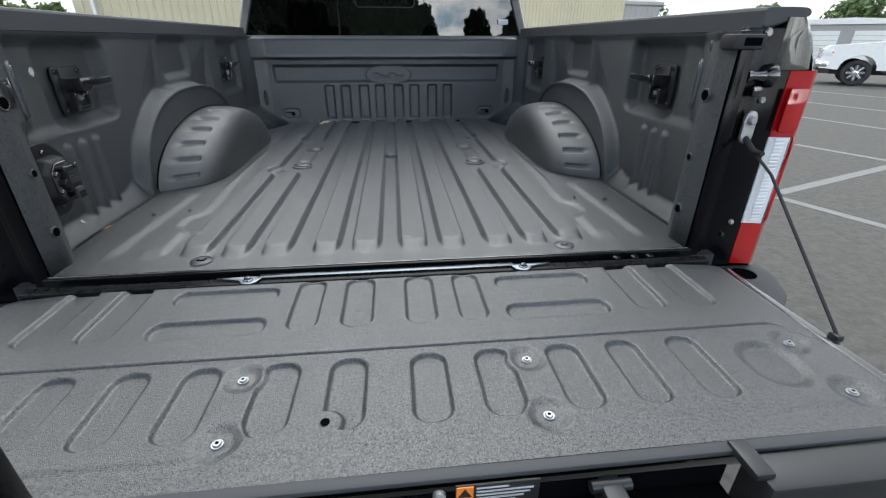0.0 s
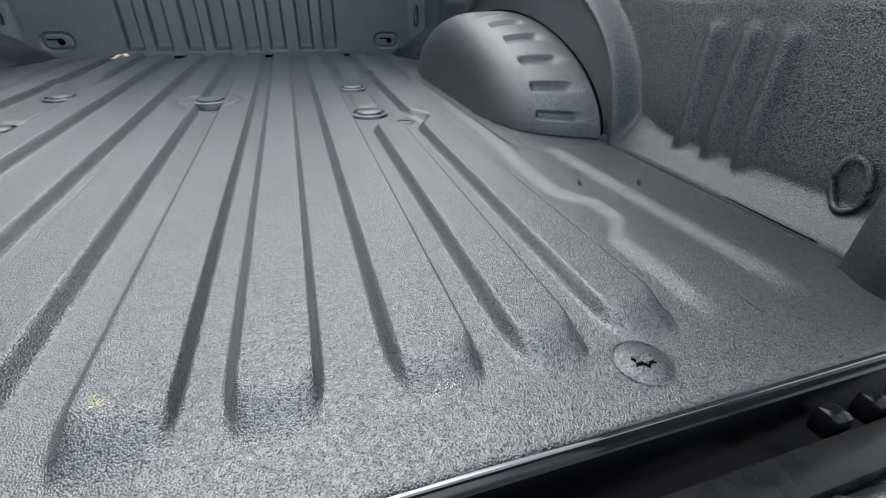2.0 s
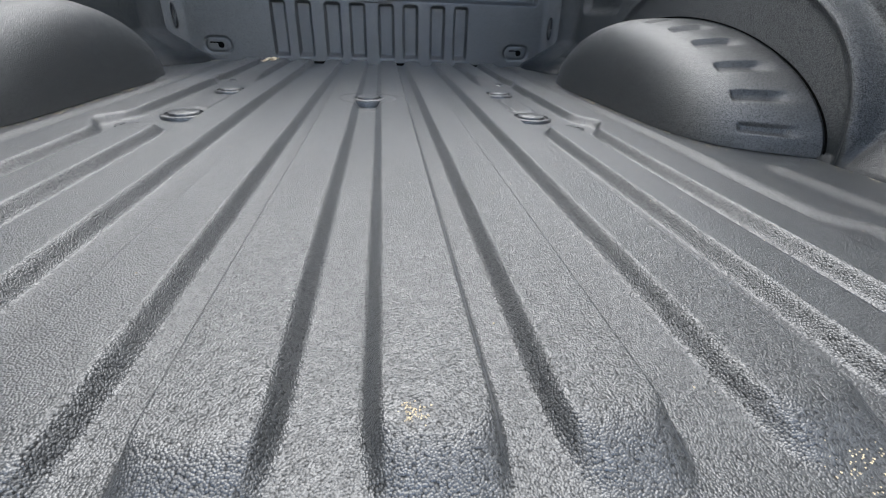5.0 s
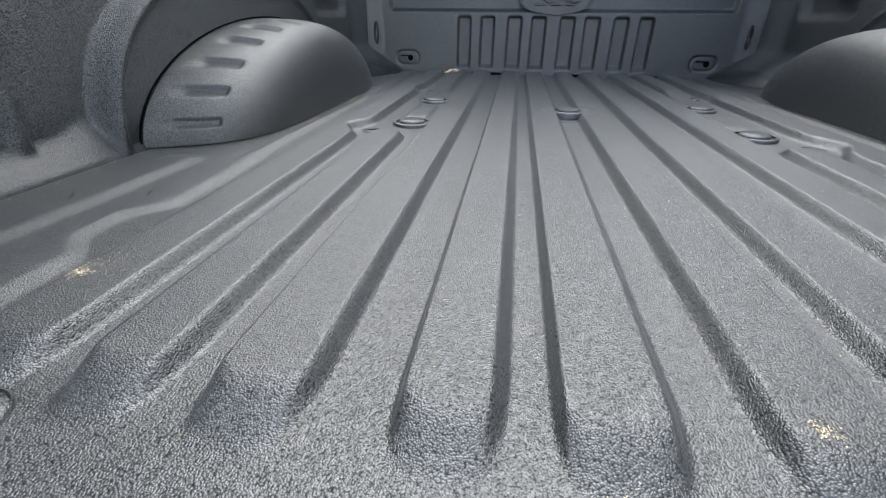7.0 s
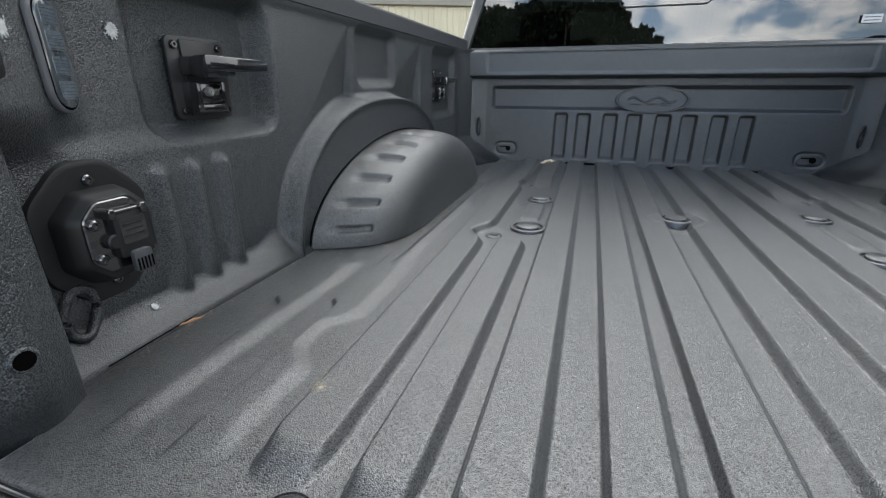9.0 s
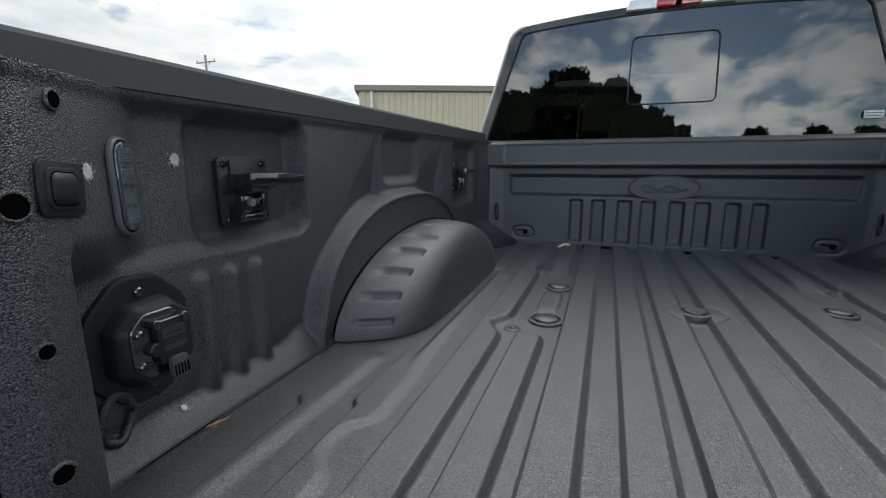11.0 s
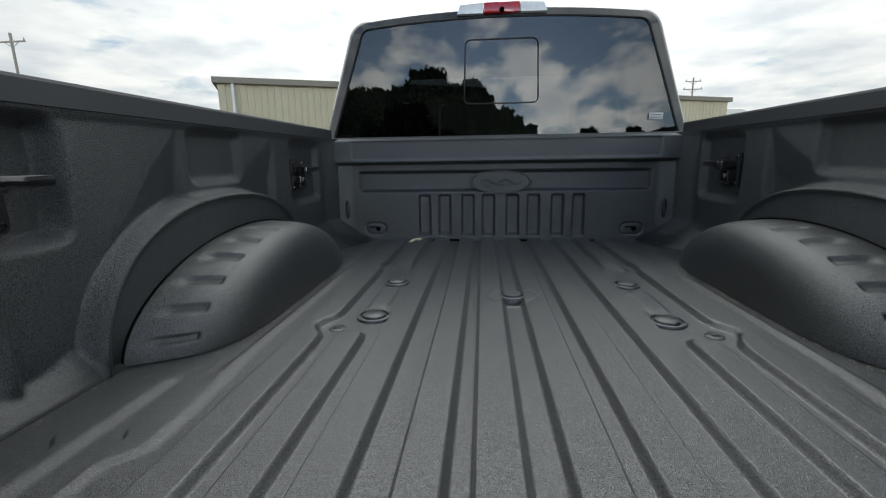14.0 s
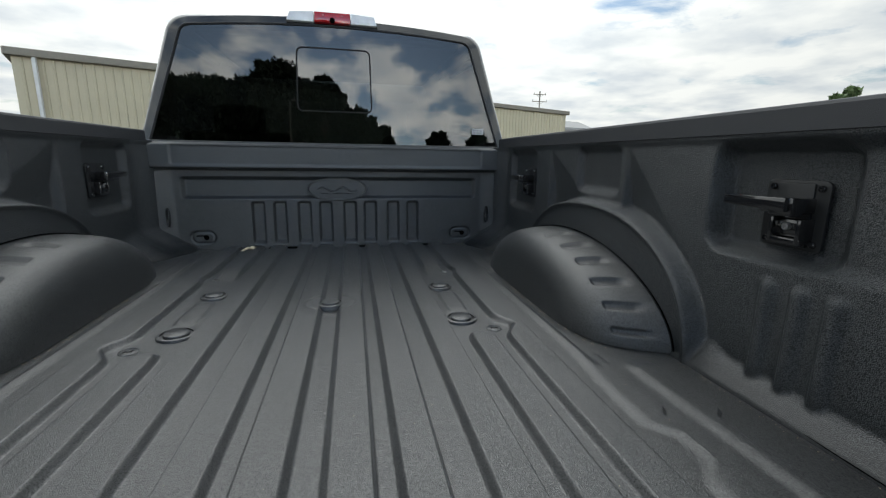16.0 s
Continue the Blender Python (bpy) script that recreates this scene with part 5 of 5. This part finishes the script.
dry_leaf(-0.392, 1.962, 0.004, 0.034, 2.6)


def build_twig():
    pts = [(-0.787 + i * 0.0016, 0.298 + i * 0.0050, 0.003 + 0.0008 * math.sin(i * 2)) for i in range(8)]
    t = part("twig", tube(pts, [0.0006, 0.0018, 0.0022, 0.0026, 0.0024, 0.0018, 0.0013, 0.0006], 7), WOOD, None, smooth=60)
    return tagged(t, "short orange-brown splinter of wood on the bed floor", "twig")


build_twig()


def grains():
    """Dried mud specks and pale grit on the liner."""
    rng = random.Random(4)
    v, f = [], []
    spots = [(-0.512, 0.240, 0.012, 110), (0.048, 0.158, 0.009, 60), (0.285, 0.112, 0.016, 50), (-0.062, 0.105, 0.016, 50), (-0.51, 0.26, 0.030, 60)]
    pts = []
    for cx, cy, r, cnt in spots:
        for _ in range(cnt):
            pts.append((rng.gauss(cx, r * 0.5), rng.gauss(cy, r * 0.35), rng.uniform(0.0004, 0.0011)))
    for _ in range(150):
        pts.append((rng.uniform(-0.78, 0.78), rng.uniform(0.06, 1.95), rng.uniform(0.0006, 0.0014)))
    for s in (-1, 1):
        for i in range(80):
            a = rng.uniform(0, 1)
            pts.append((s * rng.gauss(0.618 + 0.05 * (2 * a - 1) ** 4, 0.004), 0.72 + 0.72 * a, rng.uniform(0.001, 0.0024)))
        for i in range(24):
            pts.append((s * rng.uniform(0.50, 0.74), rng.gauss(1.992, 0.012), rng.uniform(0.001, 0.0026)))
        for i in range(40):
            pts.append((s * rng.gauss(0.792, 0.004), rng.uniform(0.20, 0.66), rng.uniform(0.0006, 0.0018)))
    xs, ys = np.array([p[0] for p in pts]), np.array([p[1] for p in pts])
    zs = floor_height(xs, ys)
    for (x, y, r), z in zip(pts, zs):
        b = len(v)
        for dx, dy, dz in ((1, 0, 0), (-0.4, 0.9, 0), (-0.5, -0.8, 0), (0.1, 0, 0.9)):
            v.append((x + dx * r * rng.uniform(0.7, 1.3), y + dy * r, float(z) + dz * r * 0.8))
        f += [(b, b + 1, b + 3), (b + 1, b + 2, b + 3), (b + 2, b, b + 3)]
    ob = mesh_object("grit", v, f, SAND)
    return tagged(ob, "specks of dried mud and grit on the bed floor", "grit", kind="stuff")


grains()

# ---- parking lot ----


def stripe(a, b, w):
    a, b = Vector((*a, 0)), Vector((*b, 0))
    d = (b - a).normalized()
    n = Vector((-d.y, d.x, 0)) * w / 2
    q = [a + n, a - n, b - n, b + n]
    v = [(p.x, p.y, GROUND + 0.004) for p in q] + [(p.x, p.y, GROUND - 0.01) for p in q]
    ob = mesh_object("parking_line", v, [(0, 1, 2, 3), (0, 4, 5, 1), (1, 5, 6, 2), (2, 6, 7, 3), (3, 7, 4, 0)], LINEPAINT)
    return tagged(ob, "worn white painted parking line on asphalt", "parking line", group="parking lines", kind="structure")


LINES = [((3.74, 2.80), (5.7, -2.4)), ((3.86, 2.92), (8.6, 4.66)), ((5.93, 4.99), (7.9, -0.2)), ((8.2, 7.35), (9.6, 1.9)), ((10.3, 9.55), (11.7, 4.1)), ((12.7, 11.95), (14.4, 6.6)), ((15.4, 14.3), (17.2, 9.0))]
for a, b in LINES:
    stripe(a, b, 0.11)


def building(name, label, corners, eave, mat, ribs, trim=TRIMTAN, ridge=0.0):
    """A metal-clad building: ribbed walls with thickness, eave trim, low roof. corners: three plan points, the middle one nearest."""
    th = thing(name, label, "building")
    a, b, c = [Vector((*p, 0)) for p in corners]
    d = a + c - b
    for p, q in ((a, b), (b, c), (c, d), (d, a)):
        dirv = (q - p).normalized()
        nrm = Vector((dirv.y, -dirv.x, 0))
        mid = (a + c) / 2
        if (p + q).dot(nrm) / 2 < mid.dot(nrm):
            nrm = -nrm
        ln = (q - p).length
        n = max(2, int(ln / ribs))
        v, f = [], []
        for i in range(n):
            for t, o in ((0, 0.0), (0.72, 0.0), (0.80, 0.035), (0.92, 0.035)):
                w = p + dirv * min(ln, (i + t) * ln / n) + nrm * o
                v += [(w.x, w.y, GROUND), (w.x, w.y, eave)]
        w = p + dirv * ln
        v += [(w.x, w.y, GROUND), (w.x, w.y, eave)]
        for i in range(len(v) // 2 - 1):
            f.append((2 * i, 2 * i + 2, 2 * i + 3, 2 * i + 1))
        mesh_object("wall", v, f, mat, th)
        tb = bmesh.new()
        ang = math.atan2(dirv.y, dirv.x)
        m = Matrix.Translation((*((p + q) / 2 + nrm * 0.10).xy, eave + 0.02)) @ Matrix.Rotation(ang, 4, "Z")
        block(-ln / 2 - 0.2, ln / 2 + 0.2, -0.13, 0.13, -0.15, 0.13, 0.03, m, tb)
        part("eave_trim", tb, trim, th)
    if ridge:
        m1, m2 = (a + b) / 2, (c + d) / 2
        v = [(p.x, p.y, eave + 0.1) for p in (a, b, c, d)] + [(m1.x, m1.y, eave + ridge), (m2.x, m2.y, eave + ridge)]
        mesh_object("roof", v, [(0, 4, 5, 3), (1, 2, 5, 4), (0, 1, 4), (2, 3, 5)], GREYROOF, th)
    else:
        v = [(p.x, p.y, eave + 0.05) for p in (a, b, c, d)]
        mesh_object("roof", v + [(x, y, z - 0.1) for x, y, z in v], [(0, 1, 2, 3), (7, 6, 5, 4)], GREYROOF, th)
    return th


b1 = building("metal_building", "long beige steel-clad building with brown eave trim", ((-21.2, 38.0), (-12.1, 19.7), (16.6, 32.7)), 4.0, SIDING, 0.30)
pipe = part("downpipe", block(-11.55, -11.42, 19.78, 19.9, GROUND, 3.95, 0.02, None), SHEDDOOR, b1, "pale downpipe")
b2 = building("grey_building", "low grey building with a shallow roof", ((20.0, 56.0), (15.2, 40.0), (24.6, 42.0)), 3.45, GREYROOF, 0.6, GREYROOF, 1.5)


def shed(x, y, turn, w, label):
    th = thing("storage_shed", label, "shed", group="storage sheds", at=(x, y, GROUND))
    m = Matrix.Rotation(turn, 4, "Z")
    part("wall", block(-w / 2, w / 2, 0, 6, 0, 2.4, 0.03, m), GREYROOF, th)
    part("roof", prism([(-w / 2 - 0.2, 2.4), (w / 2 + 0.2, 2.4), (w / 2 + 0.2, 2.55), (0, 2.8), (-w / 2 - 0.2, 2.55)], 6.4, m @ Matrix.Translation((0, 6.2, 0)) @ Matrix.Rotation(math.pi / 2, 4, "X")), SHEDDOOR, th)
    n = int(w // 3)
    for i in range(n):
        cx = -w / 2 + (i + 0.5) * w / n
        d = part("roller_door", block(cx - 1.1, cx + 1.1, -0.03, 0.02, 0, 2.0, 0.01, m), SHEDDOOR, th)
        for k in range(6):
            part("door_slat", block(cx - 1.08, cx + 1.08, -0.045, -0.028, 0.15 + k * 0.31, 0.17 + k * 0.31, 0, m), GREYROOF, d)
    return th


shed(31, 29, radians(-32), 12, "grey storage shed with pale roller doors")
shed(44, 22, radians(-32), 15, "grey storage shed with pale roller doors behind a fence")


def fence(a, b, n):
    th = thing("chain_fence", "tall wire fence with thin posts", "fence")
    a, b = Vector((*a, GROUND)), Vector((*b, GROUND))
    for i in range(n + 1):
        p = a.lerp(b, i / n)
        part("post", tube([p, p + Vector((0, 0, 2.0))], 0.03, 8), GREYROOF, th)
    for z in (0.1, 1.0, 1.95):
        part("rail", tube([a + Vector((0, 0, z)), b + Vector((0, 0, z))], 0.02, 6), GREYROOF, th)


fence((22, 27), (40, 14), 9)


def utility_pole(x, y, top, arms, label):
    th = thing("utility_pole", label, "utility pole", group="utility poles", at=(x, y, GROUND))
    h = top - GROUND
    part("post", tube([(0, 0, 0), (0.02, 0, h * 0.5), (0, 0, h)], [0.16, 0.14, 0.11], 12), POLEWOOD, th, smooth=60)
    for dz, w in arms:
        part("crossarm", block(-w / 2, w / 2, -0.06, 0.06, h - dz - 0.06, h - dz + 0.06, 0.01), POLEWOOD, th)
        for u in (-w / 2 + 0.1, w / 2 - 0.1):
            part("insulator", lathe([(0.05, 0), (0.06, 0.08), (0.04, 0.12), (0.05, 0.2), (0, 0.24)], 10, Matrix.Translation((u, 0, h - dz + 0.06))), GREYROOF, th)
        for u in (-1, 1):
            part("brace", tube([(u * w * 0.28, 0, h - dz), (0, 0, h - dz - 0.5)], 0.025, 6), POLEWOOD, th)
    return th


utility_pole(-40.6, 36.6, 11.5, [(0.7, 2.6)], "grey timber utility pole with one crossarm")
utility_pole(30.5, 70.0, 11.35, [(0.5, 2.2), (1.6, 2.6)], "timber utility pole with two crossarms")


def tree(x, y, height, spread, trunk_h, seed, mat, label, leaf=0.22, count=5200, category="tree", lumps=9):
    """A tapered trunk, limbs, and clumps of small leaf blades about the limb ends."""
    rng = random.Random(seed)
    th = thing("tree", label, category, at=(x, y, GROUND))
    b = bmesh.new()
    tube([(0, 0, -0.05), (0.1, 0.05, trunk_h * 0.6), (0, 0, trunk_h), (0.15, 0.1, height * 0.75)], [0.035 * height * 0.6, 0.025 * height * 0.6, 0.02 * height * 0.6, 0.03], 10, b)
    centres = []
    for i in range(lumps):
        a = 2 * math.pi * (i * 0.618 + rng.uniform(-0.06, 0.06))
        hz = trunk_h + (height - trunk_h) * (0.12 + 0.8 * ((i + 0.5) / lumps))
        rr = spread * (0.62 - 0.45 * ((i + 0.5) / lumps)) * rng.uniform(0.7, 1.2)
        c = Vector((rr * math.cos(a), rr * math.sin(a), hz))
        size = spread * rng.uniform(0.26, 0.42)
        centres.append((c, size))
        tube([(0, 0, max(trunk_h * 0.8, hz * 0.6)), tuple(c * 0.5 + Vector((0, 0, hz * 0.42))), tuple(c)], [0.09, 0.06, 0.02], 6, b)
    part("trunk", b, BARK, th, "brown trunk and limbs", smooth=60)
    v, f = [], []
    nrm = np.random.RandomState(seed)
    for c, size in centres:
        for _ in range(count // lumps):
            d = Vector(nrm.normal(size=3)).normalized()
            r = size * (nrm.uniform(0.35, 1.0) ** 0.5) * (0.8 + 0.35 * math.sin(5 * d.x + seed) * math.cos(4 * d.y))
            p = c + Vector((d.x * r, d.y * r, d.z * r * 0.72))
            t1 = Vector(nrm.normal(size=3)).normalized() * leaf * nrm.uniform(0.6, 1.4)
            t2 = t1.cross(Vector(nrm.normal(size=3))).normalized() * leaf * nrm.uniform(0.3, 0.6)
            k = len(v)
            v += [p - t1, p + t2, p + t1, p - t2]
            f.append((k, k + 1, k + 2, k + 3))
    mesh_object("crown", v, f, mat, th, "uneven leafy crown")
    return th



def broad_tree(x, y, top, radius, depth, seed, label, leaf=0.27, count=24000, lumps=22):
    """A wide round-headed tree: foliage clumps fill a flattened ball above a short trunk."""
    rng = random.Random(seed)
    nrm = np.random.RandomState(seed)
    h = top - GROUND
    th = thing("tree", label, "tree", at=(x, y, GROUND))
    b = bmesh.new()
    mid = h - depth
    tube([(0, 0, -0.05), (0.12, 0, mid * 0.4), (0, 0.1, mid), (0.1, 0, h * 0.85)], [0.42, 0.32, 0.26, 0.05], 10, b)
    v, f = [], []
    for i in range(lumps):
        a, u = 2.4 * i, 1 - 2 * (i + 0.5) / lumps
        w = math.sqrt(1 - u * u)
        size = radius * rng.uniform(0.30, 0.46)
        c = Vector(((radius - size * 0.8) * w * math.cos(a), (radius - size * 0.8) * w * math.sin(a) * 0.6, mid + (depth - size * 0.7) * u))
        tube([(0, 0, max(mid * 0.5, c.z * 0.55)), tuple(c * 0.5 + Vector((0, 0, c.z * 0.40))), tuple(c)], [0.12, 0.08, 0.02], 6, b)
        for _ in range(count // lumps):
            d = Vector(nrm.normal(size=3)).normalized()
            r = size * (nrm.uniform(0.1, 1.0) ** 0.5) * (0.85 + 0.3 * math.sin(6 * d.x + i) * math.cos(5 * d.z))
            q = c + Vector((d.x * r, d.y * r, d.z * r * 0.8))
            t1 = Vector(nrm.normal(size=3)).normalized() * leaf * nrm.uniform(0.5, 1.3)
            t2 = t1.cross(Vector(nrm.normal(size=3))).normalized() * leaf * nrm.uniform(0.3, 0.7)
            k = len(v)
            v += [q - t1, q + t2, q + t1, q - t2]
            f.append((k, k + 1, k + 2, k + 3))
    part("trunk", b, BARK, th, "brown trunk and limbs", smooth=60)
    mesh_object("crown", v, f, PINE, th, "dense dark uneven crown")
    return th


# behind the camera, mirrored in the rear window
for i, (x, y, top, rad, deep) in enumerate([(-7.4, -27, 10.4, 3.9, 3.2), (-12.5, -28, 9.6, 3.4, 3.4), (-17.5, -27.5, 9.9, 3.6, 3.6), (-22.5, -29, 10.6, 4.0, 4.0), (-2.2, -26.5, 9.1, 1.8, 1.3), (-3.6, -28, 8.1, 3.6, 3.4),
                                            (1.2, -27.5, 7.5, 2.5, 2.8), (4.2, -28, 6.4, 2.2, 2.6), (-9.5, -30, 8.6, 4.6, 4.4), (-15.5, -31, 8.4, 4.6, 4.4), (20.0, -50, 10.4, 3.4, 3.4), (30.2, -50, 10.8, 3.6, 3.6), (39.0, -50, 11.0, 4.6, 4.0), (-0.8, -27.4, 8.4, 2.0, 2.8), (2.8, -27.6, 6.9, 1.7, 2.4), (-10.4, -27.4, 9.5, 2.8, 3.0), (-15.0, -27.8, 9.7, 2.8, 3.2), (-20.0, -28, 9.9, 3.0, 3.6), (-5.2, -27.6, 9.4, 2.6, 2.8)]):
    broad_tree(x, y, top, rad, deep, 20 + i, "dark round-headed tree across the lot")
utility_pole(-5.6, -25.0, 7.6, [(0.4, 1.2)], "timber utility pole by the dark trees")
for i, (x, y, h, sp) in enumerate([(40, 48, 4.6, 3.6), (46, 43, 5.2, 4), (52, 40, 5.4, 4.4), (58, 36, 5.4, 4.4), (50.5, 38, 9.6, 2.6), (66, 30, 5.6, 5), (-26, 40, 3.6, 3.2), (-33, 44, 4.2, 4), (-31, 36, 3.4, 3.0)]):
    tree(x, y, h, sp, h * 0.25, 50 + i, FOLIAGE, "leafy green tree beyond the lot", 0.26, 3600)


def treeline():
    rng = np.random.RandomState(9)
    v, f = [], []
    for _ in range(9000):
        x = rng.uniform(-130, 160)
        p = Vector((x, 120 + rng.uniform(-8, 8), GROUND + rng.uniform(0, 1) ** 0.7 * (6.0 + 2.2 * math.sin(x * 0.21) + 1.3 * math.sin(x * 0.77))))
        t1 = Vector(rng.normal(size=3)).normalized() * 0.8
        t2 = t1.cross(Vector(rng.normal(size=3))).normalized() * 0.5
        k = len(v)
        v += [p - t1, p + t2, p + t1, p - t2]
        f.append((k, k + 1, k + 2, k + 3))
    tagged(mesh_object("tree_line", v, f, FOLIAGE), "far green line of trees on the horizon", "trees", kind="stuff")


treeline()


def parked_pickup(x, y, turn):
    """A white pickup seen across the lot. Its length runs along local x, nose at minus x."""
    th = thing("parked_pickup", "white parked pickup truck with chrome wheels", "pickup truck", at=(x, y, GROUND))
    th.rotation_euler = (0, 0, turn)
    out = [(-1.02, 0.55), (-1.06, 0.80), (-1.0, 1.12), (-0.86, 1.24), (0.45, 1.36), (0.62, 1.40), (1.30, 1.94), (1.7, 2.0), (3.1, 2.0), (3.3, 1.45), (5.2, 1.43), (5.25, 0.55), (4.75, 0.55)]
    def archpts(cx):
        return [(cx + 0.50 * math.cos(a), 0.50 + 0.46 * math.sin(a)) for a in [math.pi * i / 10 for i in range(11)]]
    prof = out[:] + archpts(4.2) + [(3.6, 0.5), (0.6, 0.5)] + archpts(0.0)
    prof = [(px, pz) for px, pz in prof]
    b = prism(prof[::-1], 1.96, Matrix.Translation((0, 0.98, 0)) @ Matrix.Rotation(math.pi / 2, 4, "X"))
    part("body", b, WHITE, th, "white painted body", smooth=30)
    part("side_window", prism([(0.86, 1.42), (1.38, 1.88), (2.1, 1.9), (2.1, 1.42)], 0.02, Matrix.Translation((0, -0.978, 0)) @ Matrix.Rotation(math.pi / 2, 4, "X")), WINDOW, th)
    part("side_window", prism([(2.2, 1.42), (2.2, 1.9), (3.0, 1.9), (3.1, 1.42)][::-1], 0.02, Matrix.Translation((0, -0.978, 0)) @ Matrix.Rotation(math.pi / 2, 4, "X")), WINDOW, th)
    part("bumper", block(-1.16, -0.78, -0.99, 0.99, 0.55, 0.78, 0.05), CHROME, th, "chrome front bumper", smooth=40)
    part("air_dam", block(-1.10, -0.72, -0.95, 0.95, 0.38, 0.56, 0.03), RUBBER, th)
    part("headlight", block(-1.05, -0.76, -0.995, -0.62, 0.92, 1.16, 0.04), CLEAR, th, "clear headlight", smooth=40)
    part("marker_lens", block(-0.80, -0.74, -1.0, -0.9, 1.0, 1.07, 0.02), ORANGE, th)
    part("grille", block(-1.10, -1.0, -0.62, 0.62, 0.82, 1.18, 0.03), CHROME, th)
    part("fender_vent", block(0.68, 0.86, -0.992, -0.97, 1.02, 1.24, 0.02), PLASTIC, th)
    part("side_step", block(0.65, 3.4, -1.06, -0.9, 0.42, 0.50, 0.02), RUBBER, th)
    part("mirror", block(0.95, 1.15, -1.32, -1.0, 1.36, 1.62, 0.04), PLASTIC, th, smooth=40)
    part("underside", block(-0.7, 4.9, -0.7, 0.7, 0.35, 0.56), RUBBER, th)
    for cx in (0.0, 4.2):
        for sy in (-1, 1):
            m = Matrix.Translation((cx, sy * 0.84, 0.41)) @ turned("+y" if sy > 0 else "-y")
            t = part("wheel", lathe([(0.25, -0.12), (0.37, -0.13), (0.41, -0.08), (0.41, 0.08), (0.37, 0.13), (0.27, 0.125), (0.25, 0.10)], 36, m), RUBBER, th, "black tyre", smooth=40)
            part("rim", lathe([(0.26, 0.12), (0.25, 0.10), (0.22, 0.05), (0.10, 0.06), (0, 0.06)], 28, m), PLASTIC, t, smooth=40)
            for k in range(8):
                a = 2 * math.pi * k / 8
                part("spoke", block(0.05, 0.245, -0.035, 0.035, 0.07, 0.115, 0.01, m @ Matrix.Rotation(a, 4, "Z")), CHROME, t)
            part("hub", lathe([(0.08, 0.06), (0.075, 0.13), (0.05, 0.14), (0, 0.14)], 18, m), CHROME, t, smooth=40)
    return th


parked_pickup(16.2, 14.0, radians(-42))
